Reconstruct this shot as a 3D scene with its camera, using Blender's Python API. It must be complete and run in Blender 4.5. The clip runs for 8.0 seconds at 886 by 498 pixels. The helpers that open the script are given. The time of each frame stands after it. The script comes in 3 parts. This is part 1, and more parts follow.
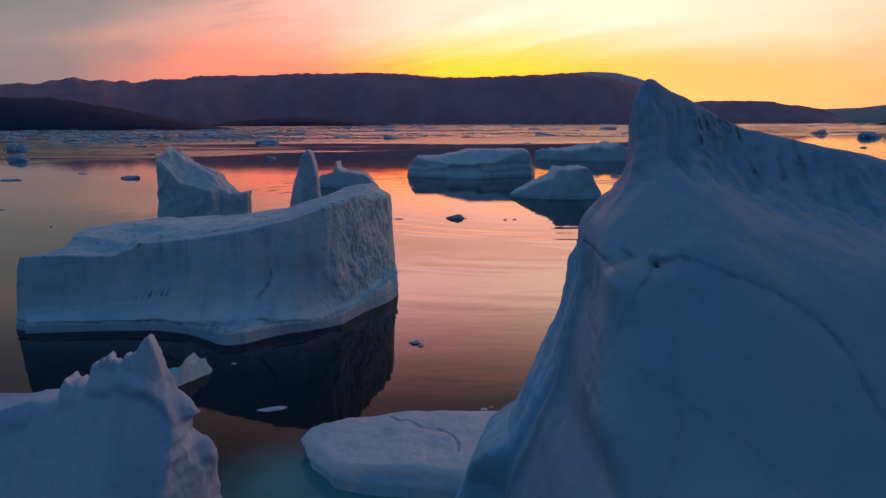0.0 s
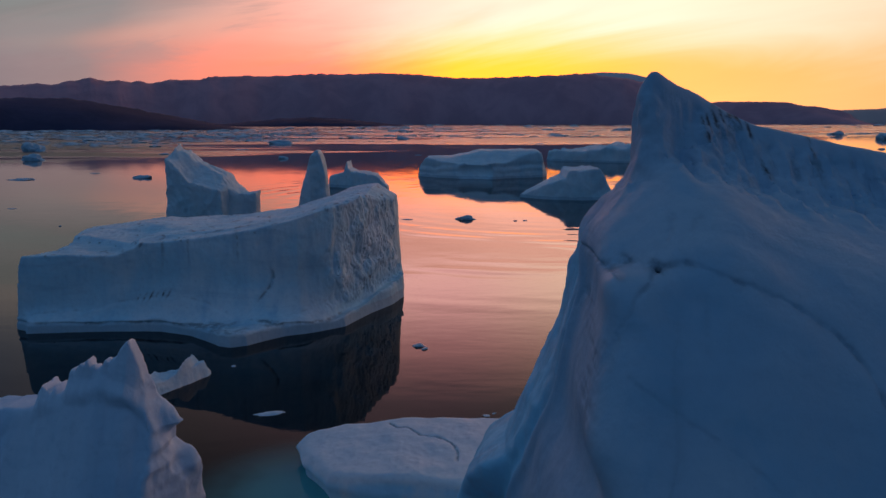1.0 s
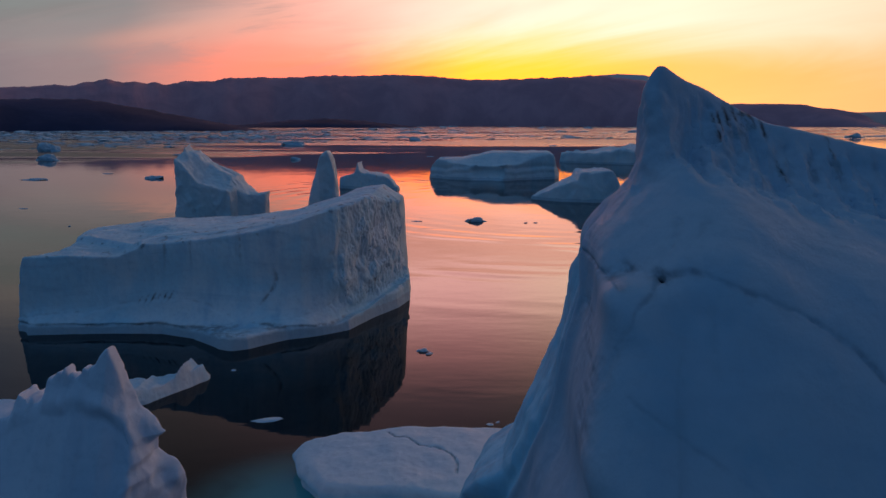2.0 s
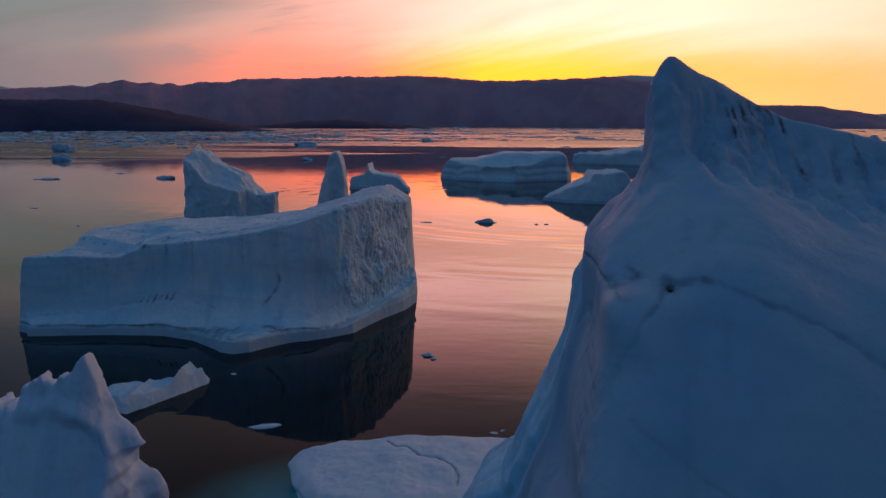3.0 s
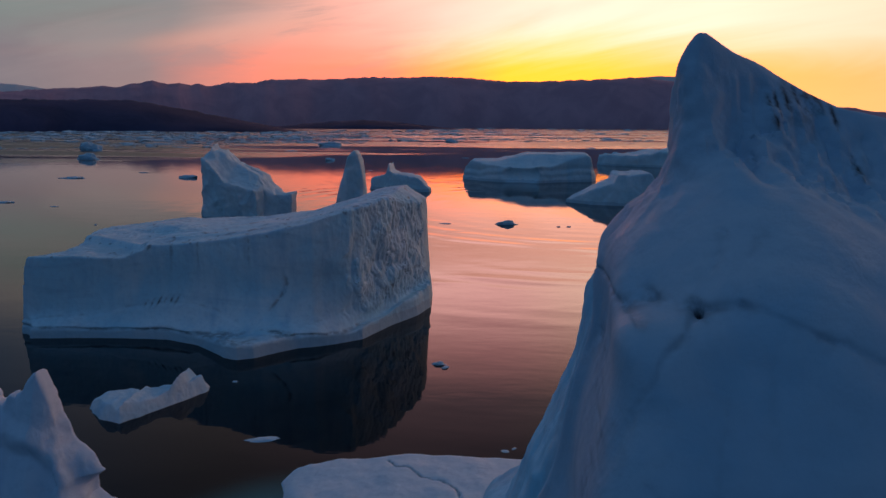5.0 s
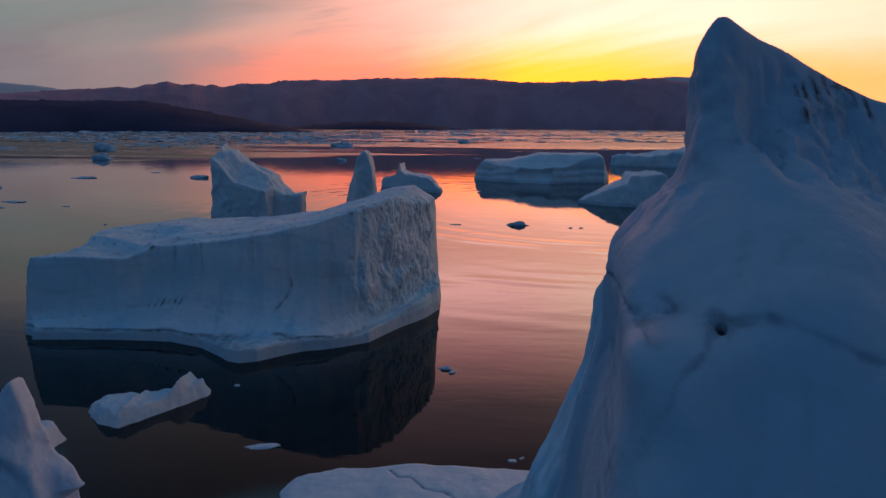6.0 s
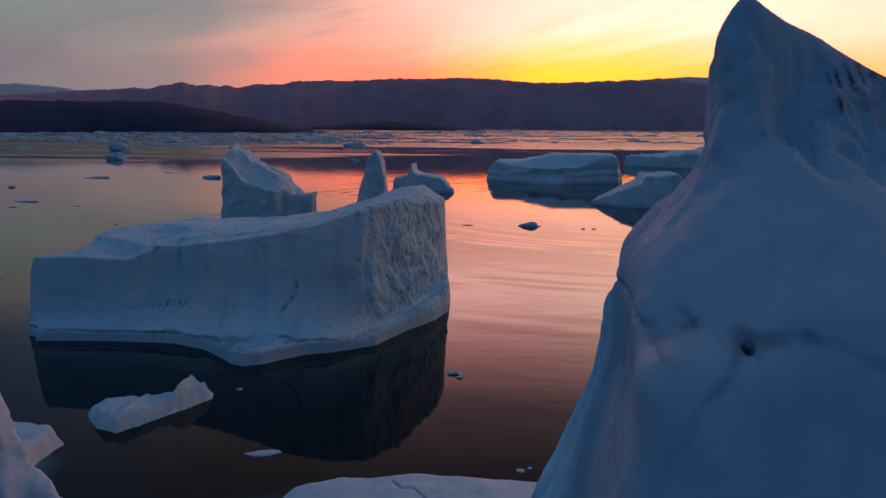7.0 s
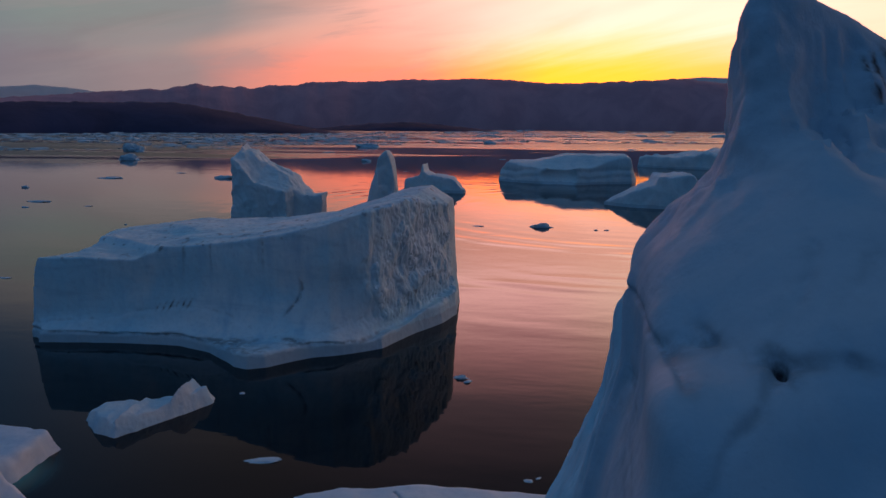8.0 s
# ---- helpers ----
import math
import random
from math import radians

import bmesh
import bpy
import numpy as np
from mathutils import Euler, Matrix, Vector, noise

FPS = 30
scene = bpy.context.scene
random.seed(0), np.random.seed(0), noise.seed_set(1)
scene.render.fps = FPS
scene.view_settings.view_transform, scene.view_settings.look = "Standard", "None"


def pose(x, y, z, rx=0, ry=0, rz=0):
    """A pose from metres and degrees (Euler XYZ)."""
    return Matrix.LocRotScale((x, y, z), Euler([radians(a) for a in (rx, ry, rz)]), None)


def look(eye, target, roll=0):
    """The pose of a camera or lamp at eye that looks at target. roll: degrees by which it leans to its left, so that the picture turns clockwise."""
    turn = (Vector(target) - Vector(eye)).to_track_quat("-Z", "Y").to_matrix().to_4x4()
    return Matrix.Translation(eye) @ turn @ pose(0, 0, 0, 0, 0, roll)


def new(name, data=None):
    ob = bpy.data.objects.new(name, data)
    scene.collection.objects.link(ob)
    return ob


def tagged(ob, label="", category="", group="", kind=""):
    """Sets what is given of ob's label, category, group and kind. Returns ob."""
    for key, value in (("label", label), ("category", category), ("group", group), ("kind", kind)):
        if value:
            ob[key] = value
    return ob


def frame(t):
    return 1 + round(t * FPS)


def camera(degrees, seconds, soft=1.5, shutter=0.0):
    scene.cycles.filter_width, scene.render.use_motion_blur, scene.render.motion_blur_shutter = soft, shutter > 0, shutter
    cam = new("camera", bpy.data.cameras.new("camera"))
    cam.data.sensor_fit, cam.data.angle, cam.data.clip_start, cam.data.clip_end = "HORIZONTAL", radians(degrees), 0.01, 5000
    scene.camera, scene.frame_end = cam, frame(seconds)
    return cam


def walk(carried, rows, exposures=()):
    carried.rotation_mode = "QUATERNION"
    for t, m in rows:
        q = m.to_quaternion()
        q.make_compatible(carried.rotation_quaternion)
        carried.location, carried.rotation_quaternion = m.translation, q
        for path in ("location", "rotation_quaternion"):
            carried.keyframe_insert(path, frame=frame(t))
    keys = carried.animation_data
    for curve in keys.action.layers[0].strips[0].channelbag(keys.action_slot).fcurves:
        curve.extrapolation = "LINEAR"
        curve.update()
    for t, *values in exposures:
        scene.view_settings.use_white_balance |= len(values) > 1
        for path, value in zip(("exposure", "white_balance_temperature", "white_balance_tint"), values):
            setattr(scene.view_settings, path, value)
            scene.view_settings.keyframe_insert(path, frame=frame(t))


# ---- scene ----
cam = camera(63.6, 8.0)
PATH = [
    (0, (0.56, 0.323, 19.795), (0.517, 2.291, 19.44), -0.1),
    (0.5, (0.924, 0.979, 19.705), (0.863, 2.946, 19.352), -0.06),
    (1, (1.254, 1.675, 19.62), (1.175, 3.642, 19.267), -0.02),
    (1.5, (1.563, 2.357, 19.567), (1.466, 4.323, 19.216), 0.04),
    (3, (2.342, 4.601, 19.312), (2.192, 6.565, 18.966), 0.2),
    (3.5, (2.546, 5.364, 19.241), (2.379, 7.326, 18.895), 0.25),
    (4, (2.725, 6.119, 19.175), (2.542, 8.08, 18.829), 0.29),
    (4.5, (2.876, 6.859, 19.1), (2.676, 8.819, 18.755), 0.32),
    (6, (3.219, 9.01, 18.855), (2.968, 10.964, 18.513), 0.37),
    (6.5, (3.321, 9.715, 18.77), (3.052, 11.668, 18.428), 0.37),
    (7, (3.413, 10.407, 18.692), (3.126, 12.357, 18.351), 0.37),
    (7.5, (3.498, 11.096, 18.612), (3.194, 13.043, 18.272), 0.37),
    (8, (3.59, 11.782, 18.519), (3.268, 13.727, 18.18), 0.35),
]
walk(cam, [(t, look(eye, target, roll)) for t, eye, target, roll in PATH])

# ---------------------------------------------------------------- world
world = bpy.data.worlds.new("dusk")
scene.world = world
world.use_nodes = True


class Nodes:
    """A short way to write node trees."""

    def __init__(self, tree):
        self.t = tree
        tree.nodes.clear()

    def add(self, kind, **values):
        n = self.t.nodes.new(kind)
        for k, v in values.items():
            setattr(n, k, v)
        return n

    def put(self, socket, value):
        if isinstance(value, bpy.types.NodeSocket):
            self.t.links.new(value, socket)
        elif value is not None:
            socket.default_value = value

    def math(self, op, a, b=None, c=None, clamp=False):
        n = self.add("ShaderNodeMath", operation=op, use_clamp=clamp)
        for s, v in zip(n.inputs, (a, b, c)):
            self.put(s, v)
        return n.outputs[0]

    def span(self, v, a, b, lo=0.0, hi=1.0, smooth=True):
        n = self.add("ShaderNodeMapRange", interpolation_type="SMOOTHSTEP" if smooth else "LINEAR")
        for s, x in zip(n.inputs, (v, a, b, lo, hi)):
            self.put(s, x)
        return n.outputs[0]

    def mix(self, f, a, b, blend="MIX"):
        n = self.add("ShaderNodeMix", data_type="RGBA", blend_type=blend)
        self.put(n.inputs[0], f)
        for s, v in ((n.inputs[6], a), (n.inputs[7], b)):
            self.put(s, (*v, 1) if isinstance(v, tuple) else v)
        return n.outputs[2]

    def ramp(self, v, stops):
        n = self.add("ShaderNodeValToRGB")
        e = n.color_ramp.elements
        e[0].position, e[0].color = stops[0][0], (*stops[0][1], 1)
        e[1].position, e[1].color = stops[-1][0], (*stops[-1][1], 1)
        for p, c in stops[1:-1]:
            e.new(p).color = (*c, 1)
        self.put(n.inputs[0], v)
        return n.outputs[0]

    def noise(self, at, scale, detail=4.0, rough=0.55, warp=0.0):
        n = self.add("ShaderNodeTexNoise")
        self.put(n.inputs["Vector"], at)
        n.inputs["Scale"].default_value, n.inputs["Detail"].default_value = scale, detail
        n.inputs["Roughness"].default_value, n.inputs["Distortion"].default_value = rough, warp
        return n.outputs[0]

    def stretch(self, at, scale, turn=(0, 0, 0)):
        n = self.add("ShaderNodeMapping")
        self.put(n.inputs[0], at)
        n.inputs["Scale"].default_value, n.inputs["Rotation"].default_value = scale, [radians(a) for a in turn]
        return n.outputs[0]

    def bump(self, height, strength, distance, under=None):
        n = self.add("ShaderNodeBump")
        n.inputs["Strength"].default_value, n.inputs["Distance"].default_value = strength, distance
        self.put(n.inputs["Height"], height)
        self.put(n.inputs["Normal"], under)
        return n.outputs[0]


def dusk_sky():
    n = Nodes(world.node_tree)
    way = n.add("ShaderNodeTexCoord").outputs["Generated"]
    sep = n.add("ShaderNodeSeparateXYZ")
    n.put(sep.inputs[0], way)
    x, y, z = sep.outputs
    up = n.math("MULTIPLY", n.math("ARCSINE", z), 57.2958)             # height over the horizon, degrees
    az = n.math("MULTIPLY", n.math("ARCTAN2", x, y), 57.2958)          # to the right of the glow, degrees
    # streaks of high cloud, drawn out along lines that rise to the right of the glow
    flat = n.add("ShaderNodeCombineXYZ")
    for s, v in zip(flat.inputs, (n.math("ADD", n.math("MULTIPLY", az, .4), n.math("MULTIPLY", up, .6)), n.math("SUBTRACT", n.math("MULTIPLY", up, 3.4), n.math("MULTIPLY", az, .6)), 0.0)):
        n.put(s, v)
    wisps = n.noise(flat.outputs[0], 0.055, 6.0, 0.6, 0.6)
    broad = n.noise(flat.outputs[0], 0.022, 3.0, 0.5, 0.4)
    shift = n.math("MULTIPLY", n.math("SUBTRACT", wisps, 0.5), 7.0)
    side = n.span(n.math("ADD", az, shift), -60.0, 60.0, smooth=False)
    rim = n.ramp(side, [(0.0, (.20, .17, .22)), (0.19, (.25, .21, .23)), (0.26, (.35, .24, .24)), (0.33, (1.0, .29, .20)), (0.41, (2.0, .34, .18)),
                        (0.455, (3.2, .54, .10)), (0.49, (3.4, .76, .05)), (0.54, (3.0, .77, .06)), (0.62, (2.1, .68, .18)), (0.72, (1.5, .57, .20)),
                        (0.80, (.95, .45, .17)), (1.0, (.55, .34, .25))])
    high = n.ramp(side, [(0.0, (.18, .22, .24)), (0.19, (.22, .25, .24)), (0.28, (.27, .26, .26)), (0.37, (.86, .43, .35)), (0.45, (1.75, .76, .60)),
                         (0.52, (2.1, .98, .74)), (0.62, (2.0, .96, .70)), (0.76, (1.4, .74, .50)), (1.0, (.60, .44, .36))])
    rise = n.math("ADD", n.math("ADD", up, n.span(az, 4.0, 26.0, 0.0, 1.3)), n.math("MULTIPLY", n.math("SUBTRACT", wisps, 0.5), 6.5))
    low = n.mix(n.span(rise, 3.7, 8.4), rim, high)
    pink = n.mix(n.math("MULTIPLY", n.span(broad, 0.48, 0.62), n.span(up, 30.0, 6.0)), low, (1.0, .46, .33))
    low = n.mix(n.math("MULTIPLY", n.span(az, 18.0, -8.0), 0.7), low, pink)
    low = n.mix(1.0, low, n.ramp(wisps, [(.3, (.93, .91, .90)), (.5, (1.0, 1.0, 1.0)), (.7, (1.06, 1.06, 1.07))]), "MULTIPLY")
    veil = n.math("MULTIPLY", n.span(n.noise(flat.outputs[0], 0.10, 6.0, 0.62, 0.9), .48, .66), n.math("MULTIPLY", n.span(az, -4.0, -16.0), n.span(up, 2.0, 5.0)))
    low = n.mix(n.math("MULTIPLY", veil, .4), low, (.34, .27, .27))
    # the dome overhead, and the blue side away from the glow
    glow = n.ramp(n.span(up, 10.0, 90.0, smooth=False), [(0.0, (3.0, 1.60, 1.40)), (0.05, (2.7, 1.30, 1.18)), (0.10, (1.6, .70, .68)), (0.15, (.46, .28, .32)), (0.22, (.16, .135, .175)), (0.38, (.06, .085, .14)), (1.0, (.038, .075, .14))])
    dull = n.ramp(n.span(up, 10.0, 90.0, smooth=False), [(0.0, (.38, .34, .31)), (0.12, (.25, .21, .215)), (0.2, (.13, .12, .14)), (0.38, (.06, .085, .14)), (1.0, (.038, .075, .14))])
    glow = n.mix(n.span(az, -3.0, 10.0), glow, n.mix(1.0, glow, (.98, 1.22, 1.0), "MULTIPLY"))
    glow = n.mix(n.span(n.math("ADD", az, shift), -9.0, -27.0), glow, dull)
    low = n.mix(n.span(up, 9.6, 13.5), low, glow)
    away = n.ramp(n.span(up, 0.0, 90.0, smooth=False), [(0.0, (.030, .062, .136)), (0.15, (.030, .082, .165)), (0.5, (.039, .098, .200)), (1.0, (.044, .082, .165))])
    turn = n.math("MAXIMUM", n.span(n.math("SUBTRACT", az, n.span(up, 9.0, 16.0, 0.0, 13.0)), -36.0, -60.0), n.span(az, 50.0, 90.0))
    # unseen sky behind, made brighter at left, dimmer at right to light the ice
    away = n.mix(1.0, away, n.ramp(n.span(x, -1.0, 1.0, smooth=False), [(0.0, (1.26, 1.26, 1.26)), (1.0, (.68, .68, .72))]), "MULTIPLY")
    sky = n.mix(turn, low, away)
    back = n.add("ShaderNodeBackground")
    n.put(back.inputs[0], sky)
    back.inputs[1].default_value = SKY
    n.put(n.add("ShaderNodeOutputWorld").inputs[0], back.outputs[0])


SKY = 1.04
dusk_sky()


# ---------------------------------------------------------------- materials
def material(name):
    m = bpy.data.materials.new(name)
    m.use_nodes = True
    n = Nodes(m.node_tree)
    b = n.add("ShaderNodeBsdfPrincipled")
    n.put(n.add("ShaderNodeOutputMaterial").inputs[0], b.outputs[0])
    at = n.add("ShaderNodeTexCoord").outputs["Object"]
    return m, n, b, at


def ice_material(name, grain=1.0, wet=0.0, clear=.4, tint=(.56, .74, .86), facet=.4, snow=(.80, .86, .90), flute=0.0, crisp=1.0):
    """Glacier ice with a snowy crust. grain: the size of its relief; wet: height of the washed band over the water;
    clear: how much uncrusted blue ice shows; flute: depth of the upright melt runnels."""
    m, n, b, at = material(name)
    streak = n.noise(n.stretch(at, (1, 1, .22)), .55 / grain, 6, .6, .3)
    patch = n.noise(at, .16 / grain, 4, .55, .4)
    fine = n.noise(at, 3.2 / grain, 8, .65)
    band = n.noise(n.stretch(at, (.25, .25, 1.5), (9, -14, 0)), .5 / grain, 5, .6, .5)
    col = n.mix(n.span(patch, .36, .66), snow, tint)
    col = n.mix(n.math("MULTIPLY", n.span(streak, .46, .68), clear), col, (.30, .55, .72))
    col = n.mix(n.math("MULTIPLY", n.span(band, .52, .72), clear * .9), col, (.36, .55, .66))
    col = n.mix(n.math("MULTIPLY", n.span(fine, .48, .70), .22), col, (.44, .53, .62))
    sep = n.add("ShaderNodeSeparateXYZ")
    n.put(sep.inputs[0], at)
    if wet:
        edge = n.math("ADD", sep.outputs[2], n.math("MULTIPLY", n.math("SUBTRACT", n.noise(at, .5, 3), .5), wet * 1.2))
        col = n.mix(n.span(edge, wet * 1.12, wet * .9, 0, .7), col, (.50, .62, .69))
    # Dark colour for grit, and for the shade in cracks, hollows and undercuts.
    dust_shade = n.add("ShaderNodeAttribute", attribute_name="dust_shade").outputs["Fac"]
    col = n.mix(n.math("MULTIPLY", dust_shade, n.span(n.noise(at, 2.4 / grain, 4, .6), .3, .6)), col, (.05, .045, .05))
    # Cyan of uncrusted ice, and of light glowing through its thin edge.
    bare_glow = n.add("ShaderNodeAttribute", attribute_name="bare_glow").outputs["Fac"]
    col = n.mix(n.math("MULTIPLY", bare_glow, n.span(streak, .25, .55)), col, (.42, .78, .95))
    n.put(b.inputs["Base Color"], col)
    n.put(b.inputs["Roughness"], n.span(fine, .3, .7, .55, .85))
    b.inputs["Specular IOR Level"].default_value = .12
    rough = n.bump(fine, .5 * crisp, .05 * grain)
    rough = n.bump(streak, .4, .14 * grain, rough)
    if flute:
        rough = n.bump(n.noise(n.stretch(at, (1, .5, .10)), 1.5 / grain, 4, .55, .15), .6, flute, rough)
    warp = n.add("ShaderNodeVectorMath", operation="ADD")
    n.put(warp.inputs[0], at)
    drift = n.add("ShaderNodeTexNoise")
    n.put(drift.inputs["Vector"], at)
    drift.inputs["Scale"].default_value = .8 / grain
    n.put(warp.inputs[1], drift.outputs["Color"])
    for size, deep in ((.75, .10), (2.3, .035)):
        chips = n.add("ShaderNodeTexVoronoi", feature="F1")
        n.put(chips.inputs["Vector"], n.stretch(warp.outputs[0], (1, 1, .7)))
        chips.inputs["Scale"].default_value = size / grain
        rough = n.bump(chips.outputs["Distance"], facet, deep * grain, rough)
    n.put(b.inputs["Normal"], n.bump(n.noise(at, 11 / grain, 6, .7), .35 * crisp, .03 * grain, rough))
    return m


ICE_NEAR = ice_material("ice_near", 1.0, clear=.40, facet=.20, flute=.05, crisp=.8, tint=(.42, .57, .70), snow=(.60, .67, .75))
ICE_JAG = ice_material("ice_jag", 1.0, clear=.22, facet=.18, crisp=.7, tint=(.60, .72, .86), snow=(.80, .84, .92))
ICE_CRUST = ice_material("ice_crust", 1.0, clear=.18, facet=.18, crisp=.45, tint=(.80, .88, .94), snow=(.92, .94, .96))
ICE_MAIN = ice_material("ice_main", 1.2, wet=.95, clear=.40, flute=.07, facet=.3, tint=(.60, .86, .96), snow=(.87, .94, .97))
# Far ice is whitened: the haze in front of it is in its colour.
ICE_FAR_HAZED = ice_material("ice_far_hazed", 2.5, wet=.8, clear=.2, facet=.5, tint=(.74, .90, .95), snow=(.92, .95, .97))
ICE_SMALL = ice_material("ice_small", .5, clear=.35, tint=(.60, .80, .92))


def water_material():
    m, n, b, at = material("fjord_water")
    # calm and ruffled lanes, drawn out across the fjord
    lanes = n.noise(n.stretch(at, (.35, 1.6, 1)), .012, 4, .55, .5)
    calm = n.span(lanes, .42, .62)
    swell = n.noise(n.stretch(at, (.5, 1, 1)), .16, 3, .5, .3)
    chop = n.noise(n.stretch(at, (.6, 1, 1)), .9, 3, .5, .4)
    # rings that run out from a rolling berg
    rings = n.add("ShaderNodeTexWave", wave_type="RINGS", rings_direction="SPHERICAL", wave_profile="SIN")
    move = n.add("ShaderNodeVectorMath", operation="SUBTRACT")
    n.put(move.inputs[0], at)
    move.inputs[1].default_value = (22, 176, 0)
    n.put(rings.inputs["Vector"], move.outputs[0])
    rings.inputs["Scale"].default_value, rings.inputs["Distortion"].default_value = .05, 7.0
    rings.inputs["Detail"].default_value, rings.inputs["Detail Scale"].default_value = 3.0, .06
    far = n.add("ShaderNodeVectorMath", operation="LENGTH")
    n.put(far.inputs[0], move.outputs[0])
    ringed = n.math("MULTIPLY", rings.outputs["Fac"], n.math("MULTIPLY", n.span(far.outputs["Value"], 118, 70), n.span(far.outputs["Value"], 30, 60)))
    wave = n.bump(swell, .14, .16)
    wave = n.bump(n.math("MULTIPLY", chop, n.math("ADD", .2, calm)), .16, .022, wave)
    wave = n.bump(n.noise(n.stretch(at, (.35, 1, 1)), .5, 3, .5, .3), .08, .08, wave)
    n.put(b.inputs["Normal"], n.bump(n.math("MULTIPLY", ringed, n.span(n.noise(n.stretch(at, (.5, 1, 1)), .05, 3, .6), .42, .62)), .6, .10, wave))
    # pale drowned ice colours the water round the two near feet
    pool = None
    for cx, cy, reach in ((-7, 36.0, 8.5), (-26, 42.5, 4.0)):
        d = n.add("ShaderNodeVectorMath", operation="DISTANCE")
        n.put(d.inputs[0], at)
        d.inputs[1].default_value = (cx, cy, 0)
        v = n.span(d.outputs["Value"], reach, reach * .2)
        pool = v if pool is None else n.math("MAXIMUM", pool, v)
    n.put(b.inputs["Base Color"], n.mix(n.math("MULTIPLY", pool, n.span(n.noise(at, .14, 3), .15, .5)), (.002, .003, .004), (.10, .40, .41)))
    open_water = n.add("ShaderNodeSeparateXYZ")
    n.put(open_water.inputs[0], at)
    edge = n.math("MULTIPLY", n.math("SUBTRACT", n.noise(n.stretch(at, (.25, 1.0, 1)), .02, 4, .6, .4), .5), 150.0)
    breeze = n.span(n.math("ADD", n.math("SUBTRACT", open_water.outputs[1], n.math("MULTIPLY", open_water.outputs[0], .9)), edge), 505, 545)
    broad = n.noise(n.stretch(at, (.17, 1.0, 1)), .010, 6, .66, .9)
    ruffle = n.math("ADD", .03, n.math("MULTIPLY", breeze, n.span(broad, .40, .56, .0, .34)))
    n.put(b.inputs["Roughness"], ruffle)
    b.inputs["IOR"].default_value = 1.28
    b.inputs["Specular Tint"].default_value = (1.0, .94, .96, 1.0)
    return m


def rock_material(name, dark, light, snow=0.0):
    m, n, b, at = material(name)
    gully = n.noise(n.stretch(at, (1, 1, .35)), .006, 7, .62, .5)
    col = n.mix(n.span(gully, .35, .65), dark, light)
    if snow:
        sep = n.add("ShaderNodeSeparateXYZ")
        n.put(sep.inputs[0], at)
        h = n.math("ADD", sep.outputs[2], n.math("MULTIPLY", n.noise(at, .008, 5, .6), 90.0))
        col = n.mix(n.span(h, snow, snow + 25), col, (.55, .55, .66))
    n.put(b.inputs["Base Color"], col)
    b.inputs["Roughness"].default_value = .95
    b.inputs["Specular IOR Level"].default_value = .1
    n.put(b.inputs["Normal"], n.bump(gully, .5, 10.0))
    return m


WATER = water_material()
# Haze of distance is put into the fell and far rock colours.
ROCK_HAZED = rock_material("fell_rock_hazed", (.62, .30, .34), (.76, .37, .41))
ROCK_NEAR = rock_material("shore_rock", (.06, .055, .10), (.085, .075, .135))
ROCK_FAR_HAZED = rock_material("far_rock_hazed", (.82, .50, .45), (.88, .58, .50))
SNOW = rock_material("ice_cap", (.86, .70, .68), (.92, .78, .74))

# ---------------------------------------------------------------- tools for shaping ice
RNG = np.random.RandomState(7)
PERM = np.concatenate([RNG.permutation(256)] * 3)
GRAD = RNG.normal(size=(256, 3))
GRAD = (GRAD / np.linalg.norm(GRAD, axis=1)[:, None]).astype(np.float32)


def perlin(x, y, z):
    xi, yi, zi = np.floor(x), np.floor(y), np.floor(z)
    fx, fy, fz = x - xi, y - yi, z - zi
    xi, yi, zi = xi.astype(int) & 255, yi.astype(int) & 255, zi.astype(int) & 255
    ux, uy, uz = (f * f * f * (f * (f * 6 - 15) + 10) for f in (fx, fy, fz))
    out = 0
    for dx in (0, 1):
        for dy in (0, 1):
            for dz in (0, 1):
                g = GRAD[PERM[PERM[PERM[xi + dx] + yi + dy] + zi + dz]]
                w = (ux if dx else 1 - ux) * (uy if dy else 1 - uy) * (uz if dz else 1 - uz)
                out = out + w * (g[:, 0] * (fx - dx) + g[:, 1] * (fy - dy) + g[:, 2] * (fz - dz))
    return out


def fbm(x, y, z, size, octaves=3, gain=.5, ridged=False):
    out, amp, k = 0, 1.0, 1.0 / size
    for i in range(octaves):
        v = perlin(x * k + 17.3 * i, y * k + 5.1 * i, z * k + 9.7 * i)
        out = out + amp * (.35 - 1.4 * np.abs(v) if ridged else v)
        amp, k = amp * gain, k * 2.03
    return out


def scallops(x, y, z, size, seed=0):
    """Melt hollows: dishes that meet in sharp ribs; about 0 on the ribs, 1 in the hollows."""
    wx, wy = fbm(x + 31.7, y, z, size * 1.4, 1), fbm(x, y + 11.3, z, size * 1.4, 1)
    x, y, z = x / size + .9 * wx, y / size + .9 * wy, z / size + .6 * (wx - wy)
    xi, yi, zi = (np.floor(v).astype(int) for v in (x, y, z))
    best = np.full(x.shape, 9.0)
    for dx in (-1, 0, 1):
        for dy in (-1, 0, 1):
            for dz in (-1, 0, 1):
                cx, cy, cz = xi + dx, yi + dy, zi + dz
                k = PERM[PERM[PERM[(cx + seed) & 255] + (cy & 255)] + (cz & 255)]
                g = GRAD[k] * .45 + .5
                best = np.minimum(best, (cx + g[:, 0] - x) ** 2 + (cy + g[:, 1] - y) ** 2 + (cz + g[:, 2] - z) ** 2)
    return .55 - np.sqrt(best) * 1.25


